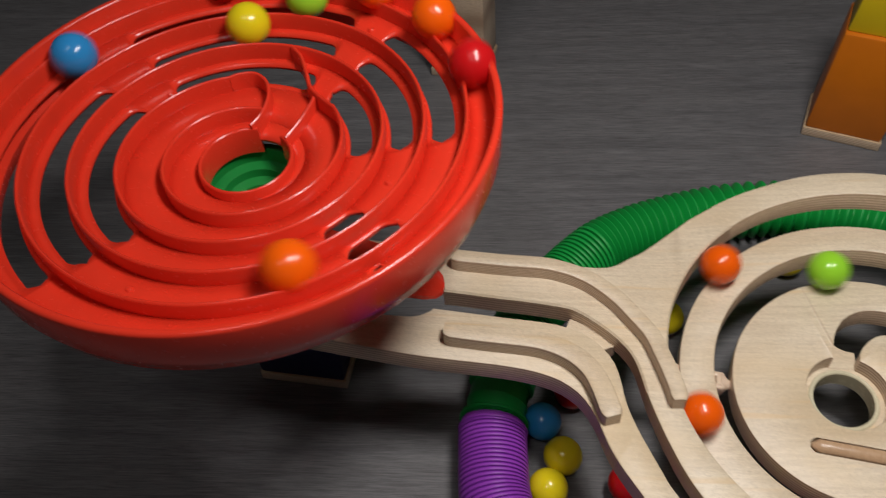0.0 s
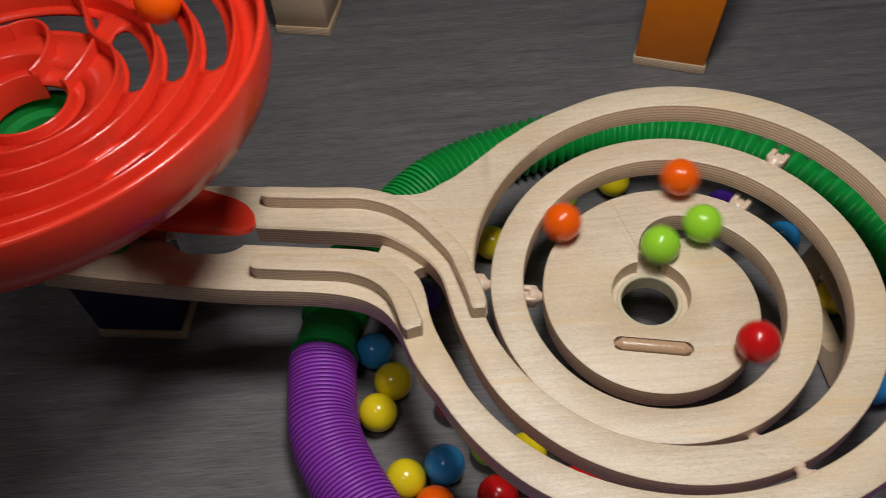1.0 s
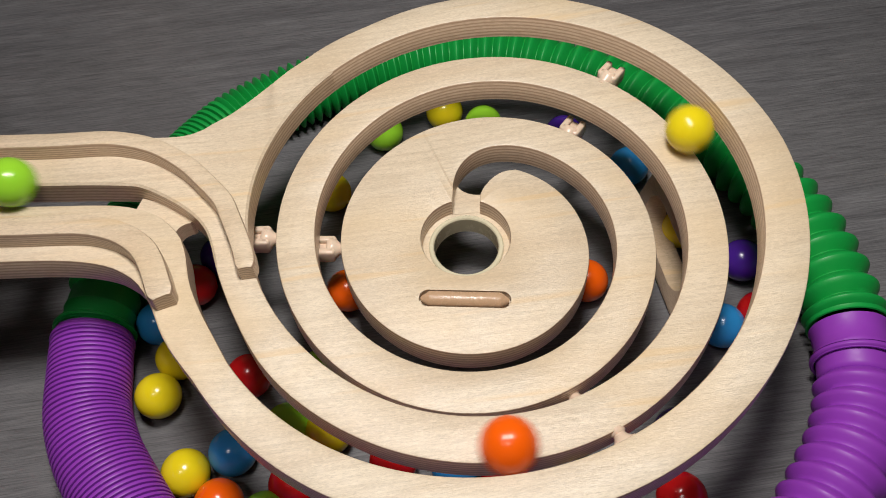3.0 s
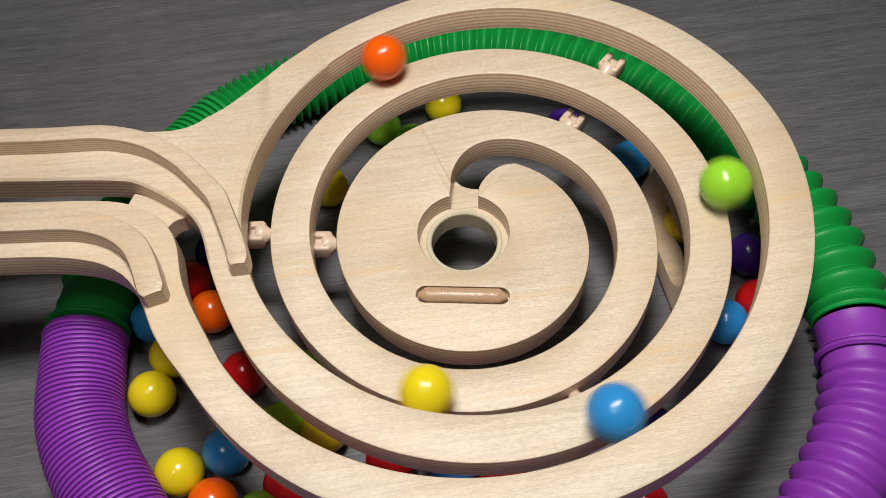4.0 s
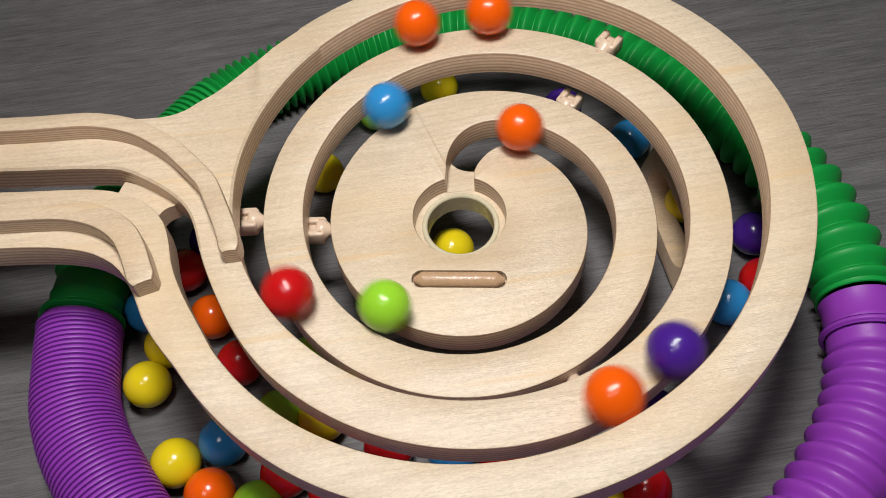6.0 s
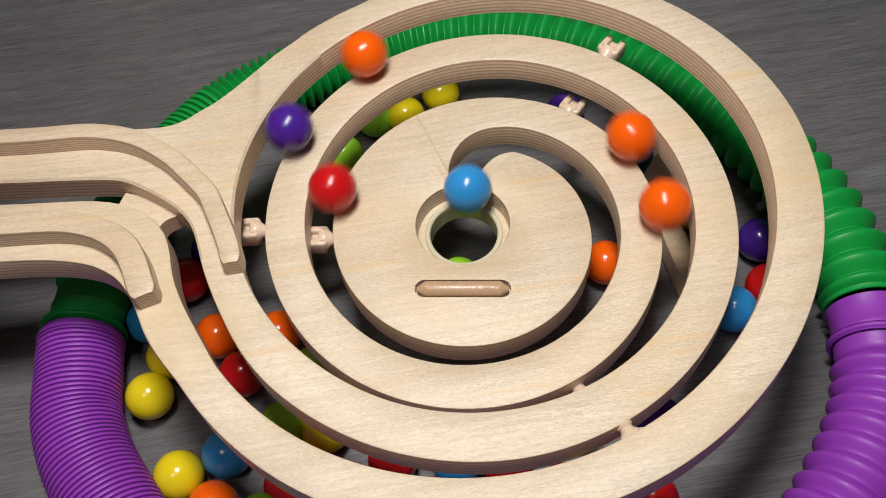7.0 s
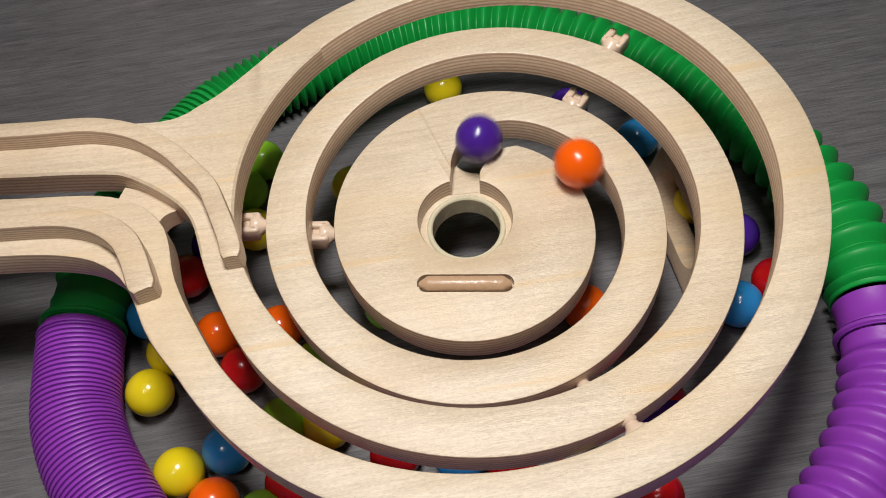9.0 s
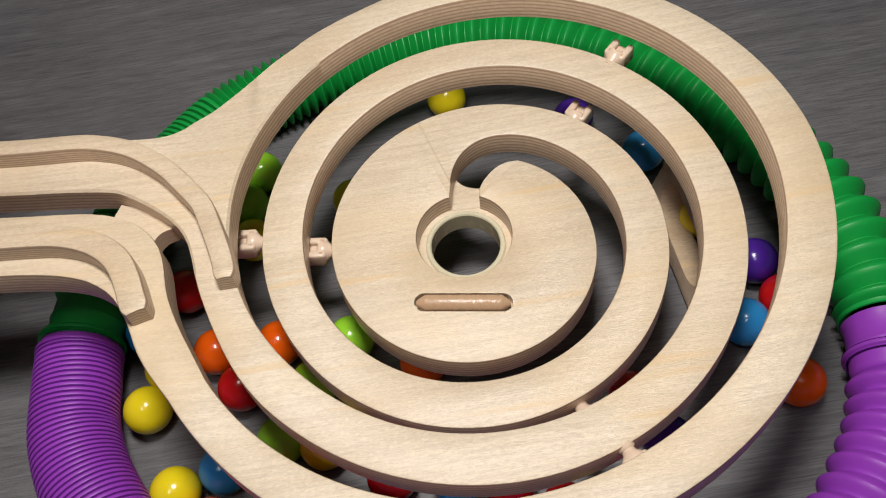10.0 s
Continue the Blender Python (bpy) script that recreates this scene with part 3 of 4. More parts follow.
def shrink(q, f, z, g=None):
    g = f if g is None else g
    c = sum(q, Vector()) / 4
    u, v = (q[1] - q[0]) / 2, (q[3] - q[0]) / 2
    return [Vector((c.x, c.y, z)) + Vector((*(u * a * f + v * b * g).xy, 0)) for a, b in ((-1, -1), (1, -1), (1, 1), (-1, 1))]


def tower(name, a, b, depth, paint, top, height, label, taper=0.62, lean=(0, 0)):
    th = empty(name, (0, 0, 0), label=label, category="block")
    q = quad(a, b, depth, 0)
    part("base_plate", prism(q, shrink(q, 1, 0.009), 0.0012), BLOCKWOOD, th, "pale plywood foot")
    shift = Vector((*lean, 0))
    part("body", prism(shrink(q, 0.96, 0.009), [p + shift for p in shrink(q, taper, height, 0.96)], 0.002), paint, th)
    if top:
        part("cap", prism([p + shift for p in shrink(q, taper * 0.97, height, 0.8)], [p + shift * 1.6 for p in shrink(q, taper * 0.9, height + 0.06, 0.7)], 0.002), top, th, "yellow upper block")
    return th


tower("orange_block_tower", (0.2785, 0.5845), (0.3385, 0.5610), 0.05, ORANGE_PAINT, YELLOW_PAINT, 0.105, "orange block with yellow block on plywood foot", 1.02, (0.008, 0.0))
tower("navy_support_block", (-0.1583, 0.3290), (-0.0945, 0.3210), 0.042, NAVY, None, 0.1025, "navy blue flared block on plywood foot under the arm", 1.12)
column = tower("beech_column", (-0.0545, 0.6770), (-0.0005, 0.6648), 0.05, BLOCKWOOD, None, 0.30, "bare beech column standing on the floor", 0.94)


# ---- connectors between the turns ----
def box(bm, a, b, bevel=0.0, seg=2):
    r = bmesh.ops.create_cube(bm, size=1)
    for v in r["verts"]:
        v.co = Vector([(a[i] + b[i]) / 2 + v.co[i] * (b[i] - a[i]) for i in range(3)])
    if bevel:
        es = list({e for v in r["verts"] for e in v.link_edges})
        bmesh.ops.bevel(bm, geom=es, offset=bevel, segments=seg, affect="EDGES", profile=0.5)


def connector(place, flip):
    """A cream clip: notched socket on one turn, waisted peg into the other. Local x points to the spiral's middle."""
    d = Vector((SPIRAL_C[0] - place[0], SPIRAL_C[1] - place[1], 0)).normalized() * flip
    m = Matrix(((d.x, -d.y, 0, place[0]), (d.y, d.x, 0, place[1]), (0, 0, 1, place[2]), (0, 0, 0, 1)))
    bm = bmesh.new()
    box(bm, (-0.0090, -0.0062, -0.0065), (0.0030, 0.0062, 0.0004), 0.0020, 3)
    box(bm, (-0.0090, -0.0062, -0.0050), (0.0028, -0.0023, 0.0034), 0.0013, 3)
    box(bm, (-0.0090, 0.0023, -0.0050), (0.0028, 0.0062, 0.0034), 0.0013, 3)
    box(bm, (-0.0022, -0.0060, -0.0050), (0.0034, 0.0060, 0.0034), 0.0017, 3)
    bm.transform(m)
    socket = part("hinge_socket", bm, PEG, track, "cream plastic hinge clip", 60)
    bm = rod((0.0010, 0, -0.001), (0.0092, 0, -0.001), [(0, 0.0056), (0.25, 0.0054), (0.5, 0.0034), (0.68, 0.0029), (0.76, 0.0037), (1, 0.0040)])
    bm.transform(m)
    part("hinge_peg", bm, PEG, socket, angle=60)


for place, flip in (((0.1180, 0.2970, 0.0710), 1), ((0.1510, 0.2945, 0.0575), 1), ((0.3230, 0.3680, 0.0865), 1), ((0.2978, 0.3500, 0.0640), 1),
                    ((0.2640, 0.1800, 0.0575), 1), ((0.2752, 0.1483, 0.0800), 1)):
    connector(place, flip)

# ---- support leg under the spiral ----
leg = empty("support_leg", (0.3450, 0.2860, 0), label="flat birch leg board with an oval hole under the track", category="support")
bm = bmesh.new()
lay = bm.verts.layers.float.new("ply")
prof = [(-0.045, 0.0), (0.045, 0.0), (0.046, 0.004), (0.038, 0.0525), (-0.038, 0.0525), (-0.046, 0.004)]
f0 = [bm.verts.new((-0.007, y, z)) for y, z in prof]
f1 = [bm.verts.new((0.007, y, z)) for y, z in prof]
bm.faces.new(f0)
bm.faces.new(f1[::-1])
for i in range(6):
    bm.faces.new((f0[i], f1[i], f1[(i + 1) % 6], f0[(i + 1) % 6]))
bmesh.ops.recalc_face_normals(bm, faces=bm.faces)
bmesh.ops.bevel(bm, geom=bm.edges[:], offset=0.0012, segments=2, affect="EDGES", profile=0.5)
board = part("board", bm, LEGWOOD, leg)
cut = obround((-0.017, 0), (0.017, 0), 0.0145, -0.05, 0.05, 20)
cut.transform(Matrix.Translation((0.3450, 0.2860, 0.0265)) @ Matrix(((0, 0, 1, 0), (1, 0, 0, 0), (0, 1, 0, 0), (0, 0, 0, 1))))
carve(board, cut)
leg.rotation_euler = (0, radians(9), radians(2))
leg.location.z = 0.0011

# ---- red spiral plate ----
PLATE_C = (-0.119, 0.332)
RIM_R, WALL_PITCH = 0.134, 0.0222
plate_thing = empty("red_spiral_plate", (0, 0, 0), label="glossy red plastic spiral plate with slotted channels on green cup", category="ball plate")


def wall_r(v):
    return min(RIM_R, RIM_R + 0.007 - WALL_PITCH * v)


def dish_z(r):
    return 0.210 + (r - 0.023) / (RIM_R - 0.023) * 0.026


def red_point(v, r, dz=0.0):
    a = -2 * math.pi * v
    return Vector((PLATE_C[0] + r * math.cos(a), PLATE_C[1] + r * math.sin(a), dish_z(r) + dz))


# slots, as shares of a turn: centre and half length
SLOTS = [(0.93, 0.072), (0.725, 0.098), (0.465, 0.115), (0.115, 0.022)]
bm = bmesh.new()
prev = None
STEPS = 2200
for i in range(STEPS + 1):
    v = -1 + 6.2 * i / STEPS
    ro, ri = wall_r(v), max(0.0235, wall_r(v + 1))
    half = 0.0
    for c, h in SLOTS:
        d = abs((v - c + 0.5) % 1 - 0.5) * 2 * math.pi * (ro + ri) / 2
        hl = h * 2 * math.pi * (ro + ri) / 2
        w = 0.0062
        if d < hl and v < 3.0 and ro - ri > 0.018:
            e = hl - d
            half = max(half, w if e >= w else math.sqrt(max(0.0, w * w - (w - e) ** 2)))
    mid = (ro * 0.42 + ri * 0.58)
    row = [bm.verts.new(red_point(v, r)) for r in (ro, mid + half, mid - half, ri)]
    if prev:
        bm.faces.new((prev[0], row[0], row[1], prev[1]))
        if half == 0.0 and prev[4] == 0.0:
            bm.faces.new((prev[1], row[1], row[2], prev[2]))
        bm.faces.new((prev[2], row[2], row[3], prev[3]))
    prev = row + [half]
bmesh.ops.remove_doubles(bm, verts=bm.verts, dist=2e-5)
for f in bm.faces:
    if f.normal.z < 0:
        f.normal_flip()
channel = part("channel_floor", bm, RED, plate_thing)
solid = channel.modifiers.new("thickness", "SOLIDIFY")
solid.thickness, solid.offset = 0.0022, -1


def upright_wall(points, thick, rise, drop):
    """A thin plastic wall along a line on the dish, with a rounded top."""
    bm = bmesh.new()
    rows = []
    m = len(points)
    for i, p in enumerate(points):
        t = points[min(i + 1, m - 1)] - points[max(i - 1, 0)]
        n = Vector((-t.y, t.x, 0)).normalized()
        h = thick / 2
        rows.append([bm.verts.new(p + n * a + Vector((0, 0, z))) for a, z in ((h * 1.2, -drop), (h, rise - h), (h * 0.6, rise - h * 0.3), (0, rise), (-h * 0.6, rise - h * 0.3), (-h, rise - h), (-h * 1.2, -drop))])
    for a, b in zip(rows, rows[1:]):
        for k in range(7):
            bm.faces.new((a[k], a[(k + 1) % 7], b[(k + 1) % 7], b[k]))
    bm.faces.new(rows[0])
    bm.faces.new(rows[-1])
    bmesh.ops.recalc_face_normals(bm, faces=bm.faces)
    return bm


def on_dish(points, steps=8):
    """A smooth line through plan points, laid on the dish."""
    line = smooth_path([(x, y, 0) for x, y in points], steps)
    return [Vector((p.x, p.y, dish_z(math.hypot(p.x - PLATE_C[0], p.y - PLATE_C[1])))) for p in line]


end = red_point(3.70, wall_r(3.70))
part("spiral_wall", upright_wall([red_point(v / 90, wall_r(v / 90)) for v in range(30, 334)], 0.0022, 0.0100, 0.005), RED, plate_thing, "", 50)
part("spiral_wall", upright_wall([red_point(v / 90, wall_r(v / 90)) for v in range(351, 430)], 0.0022, 0.0100, 0.005), RED, plate_thing, "", 50)
hub = [red_point(0.864 + k / 60 * 0.90, 0.0245) for k in range(61)]
part("hub_wall", upright_wall(hub, 0.0022, 0.0070, 0.010), RED, plate_thing, "", 50)
part("gate_wall", upright_wall(on_dish([(end.x, end.y), (-0.1315, 0.3906), (-0.1230, 0.3913), (-0.1160, 0.3860), (-0.1132, 0.3760), (-0.1155, 0.3640), (-0.1205, 0.3560)]), 0.0022, 0.0100, 0.005), RED, plate_thing, "", 50)
fork, joint = red_point(2.78, wall_r(2.78)), red_point(3.905, wall_r(3.905))
part("gate_wall", upright_wall(on_dish([(fork.x, fork.y), (-0.0975, 0.4020), (-0.0930, 0.3900), (-0.0885, 0.3780), (joint.x, joint.y)]), 0.0022, 0.0100, 0.005), RED, plate_thing, "", 50)
part("gate_wall", upright_wall(on_dish([(-0.0870, 0.3735), (-0.0900, 0.3650), (-0.0938, 0.3571), (-0.1000, 0.3475)]), 0.0022, 0.0080, 0.005), RED, plate_thing, "", 50)
part("rim", lathe([(RIM_R - 0.0012, 0.2330), (RIM_R - 0.0012, 0.2500), (RIM_R - 0.0004, 0.2512), (RIM_R + 0.0012, 0.2515), (RIM_R + 0.0026, 0.2508), (RIM_R + 0.0030, 0.2495), (RIM_R + 0.0022, 0.2300), (RIM_R - 0.001, 0.2200),
                   (RIM_R - 0.008, 0.2170), (RIM_R - 0.010, 0.2250), (RIM_R - 0.0012, 0.2330)], 128, PLATE_C), RED, plate_thing, "", 50)
# embossed studs on the channel floor
for v in (0.16, 0.60, 1.17, 1.62, 0.84, 1.30, 2.62, 2.05):
    ro, ri = wall_r(v), wall_r(v + 1)
    p = red_point(v, (ro + ri) / 2)
    part("stud", lathe([(0.0, p.z + 0.0012), (0.0012, p.z + 0.0011), (0.0020, p.z + 0.0004), (0.0024, p.z - 0.0004)], 16, (p.x, p.y)), RED, plate_thing)

# green stepped cup that carries the plate
cup = empty("green_cup", (*PLATE_C, 0), label="green stepped cup standing on the arm under the plate", category="cup")
gz = plate_z(-0.119, 0.332)
part("bowl", lathe([(0.0, 0.1815), (0.0065, 0.1815), (0.0070, 0.1790), (0.0120, 0.1800), (0.0125, 0.1850), (0.0185, 0.1860), (0.0190, 0.1910), (0.0250, 0.1920), (0.0260, 0.2000), (0.0300, 0.2005), (0.0300, 0.1700), (0.0240, gz + 0.012), (0.0, gz + 0.012)], 64), DARKGREEN, cup)
bm = prism([Vector((x, y, gz + 0.0006)) for x, y in ((-0.030, -0.026), (0.026, -0.026), (0.026, 0.026), (-0.030, 0.026))], [Vector((x, y, gz + 0.034)) for x, y in ((-0.022, -0.018), (0.016, -0.018), (0.016, 0.018), (-0.022, 0.018))], 0.002)
part("foot", bm, DARKGREEN, cup, "dark green wedge foot")

# red chute from the cup to the arm's groove
chute = empty("red_chute", (0, 0, 0), label="glossy red plastic chute tongue over the arm groove", category="chute")
bm = bmesh.new()
rows = []
CH = [(-0.100, 0.3325, 0.1440, 0.0200), (-0.085, 0.3320, 0.1385, 0.0200), (-0.065, 0.3310, 0.1325, 0.0185), (-0.045, 0.3295, 0.1265, 0.0165), (-0.030, 0.3280, 0.1220, 0.0140), (-0.023, 0.3272, 0.1195, 0.0105), (-0.0195, 0.3268, 0.1180, 0.0060), (-0.0185, 0.3267, 0.1172, 0.0020)]
for x, y, z, w in CH:
    top = [(w * math.sin(t), -0.0022 * (1 - math.cos(t)) + 0.0035 * (abs(math.sin(t)) ** 3)) for t in (-math.pi / 2 + math.pi * k / 14 for k in range(15))]
    low = [(a, b - 0.0030) for a, b in top[::-1]]
    rows.append([bm.verts.new((x, y + a, z - 0.0035 + b)) for a, b in top + low])
for a, b in zip(rows, rows[1:]):
    for k in range(30):
        bm.faces.new((a[k], a[(k + 1) % 30], b[(k + 1) % 30], b[k]))
bm.faces.new(rows[0])
bm.faces.new(rows[-1])
bmesh.ops.recalc_face_normals(bm, faces=bm.faces)
part("tongue", bm, RED, chute, "", 40)
bm = bmesh.new()
box(bm, (-0.092, 0.3255, plate_z(-0.09, 0.33) - 0.0075), (-0.080, 0.3370, 0.1335), 0.001)
part("stay", bm, RED, chute)


# ---- balls ----
def ball(colour, place, label, group):
    bm = bmesh.new()
    bmesh.ops.create_uvsphere(bm, u_segments=44, v_segments=26, radius=BALL_R)
    ob = finish("ball", bm, BALL_COLOURS[colour], angle=180)
    ob.location = place
    return tagged(ob, label=label, category="ball", group=group)


FLOOR_BALLS = (("blue", .0430, .2905), ("yellow", .0555, .2655), ("yellow", .0453, .2432), ("yellow", .0620, .1959), ("blue", .0865, .2035), ("orange", .0795, .1770),
               ("lime", .1030, .1665), ("red", .1175, .1810), ("red", .1410, .1668), ("red", .0955, .2470), ("yellow", .1378, .2072), ("red", .1700, .1850),
               ("blue", .2015, .1780), ("red", .2260, .1720), ("purple", .1600, .1560), ("lime", .1160, .2135), ("yellow", .2665, .1419), ("blue", .3628, .2350),
               ("yellow", .2322, .4305), ("blue", .3430, .3595), ("yellow", .3620, .3050), ("purple", .0790, .3330), ("red", .0640, .3140),
               ("purple", .3080, .3950), ("red", .2500, .1550))
for colour, x, y in FLOOR_BALLS:
    ball(colour, (x, y, BALL_R), colour + " lacquered wooden ball resting on the floor", "balls on the floor")

ARM_LINE = [Vector(p) for p in ((-0.070, 0.3255), (-0.050, 0.3235), (-0.0223, 0.3198), (0.030, 0.3150), (0.0613, 0.3094), (0.0785, 0.2965), (0.0885, 0.2790), (0.0930, 0.2578), (0.0975, 0.2402))]
ARM_LINE.append(Vector(polar(0.08, slot_out(0.08) - SLOT_W / 2)))
ARM_CUM = [0.0]
for p, q in zip(ARM_LINE, ARM_LINE[1:]):
    ARM_CUM.append(ARM_CUM[-1] + (q - p).length)


def track_place(u):
    """Centre of a ball on the wooden track: below 0.08 on the arm, then u turns of the spiral, from 2.72 through the neck to the hole."""
    if u < 0.08:
        s = max(0.0, ARM_CUM[-1] - (0.08 - u) * 0.9)
        x, y = (float(np.interp(s, ARM_CUM, [p[i] for p in ARM_LINE])) for i in (0, 1))
        return Vector((x, y, plate_z(x, y) + math.sqrt(BALL_R ** 2 - 0.0075 ** 2)))
    if u > 2.72:
        k = min(1.0, (u - 2.72) / 0.08)
        a = Vector(polar(2.72, slot_in(2.72) + SLOT_W / 2 - 0.004))
        p = a.lerp(Vector(HOLE_C), k)
        return Vector((p.x, p.y, DISC_Z + lean(p.y) + BALL_R - 0.004 - 0.004 * k))
    zi, zo = edge_in(u).z, edge_out(u).z
    ri, ro, d = slot_in(u), slot_out(u), zo - zi
    span = math.hypot(SLOT_W, d)
    if span < 2 * BALL_R and d < BALL_R * 0.9:  # else it leans on the outer wall
        h = math.sqrt(BALL_R ** 2 - span ** 2 / 4)
        rc, zc = (ri + ro) / 2 - h * d / span, (zi + zo) / 2 + h * SLOT_W / span
        if rc >= ri - 0.0005:
            return Vector((*polar(u, rc), zc))
    rc = min(ro - BALL_R if d > BALL_R * 0.8 else ri - 0.001, ri)
    return Vector((*polar(u, rc), zi + BALL_R))


def plate_place(v):
    """Centre of a ball v turns along the red plate's channel."""
    if v > 3.7:
        k = min(1.0, (v - 3.7) / 0.3)
        return red_point(v, wall_r(3.7) * 0.75 * (1 - k), 0.0015 + BALL_R)
    ro = wall_r(v)
    r = max((ro + wall_r(v + 1)) / 2, ro - BALL_R - 0.0015)
    return red_point(v, r, BALL_R)


def glide(rows, t):
    """Smooth, never turning back, through (time, value) rows."""
    T, V = [r[0] for r in rows], [r[1] for r in rows]
    n = len(T)
    if n == 1 or t <= T[0]:
        return V[0]
    if t >= T[-1]:
        return V[-1]
    S = [(V[i + 1] - V[i]) / (T[i + 1] - T[i]) for i in range(n - 1)]
    M = [S[0]] + [0.0 if S[i - 1] * S[i] <= 0 else 2 * S[i - 1] * S[i] / (S[i - 1] + S[i]) for i in range(1, n - 1)] + [S[-1]]
    i = max(k for k in range(n - 1) if T[k] <= t)
    h = T[i + 1] - T[i]
    x = (t - T[i]) / h
    return V[i] * (1 + 2 * x) * (1 - x) ** 2 + M[i] * h * x * (1 - x) ** 2 + V[i + 1] * x * x * (3 - 2 * x) + M[i + 1] * h * x * x * (x - 1)


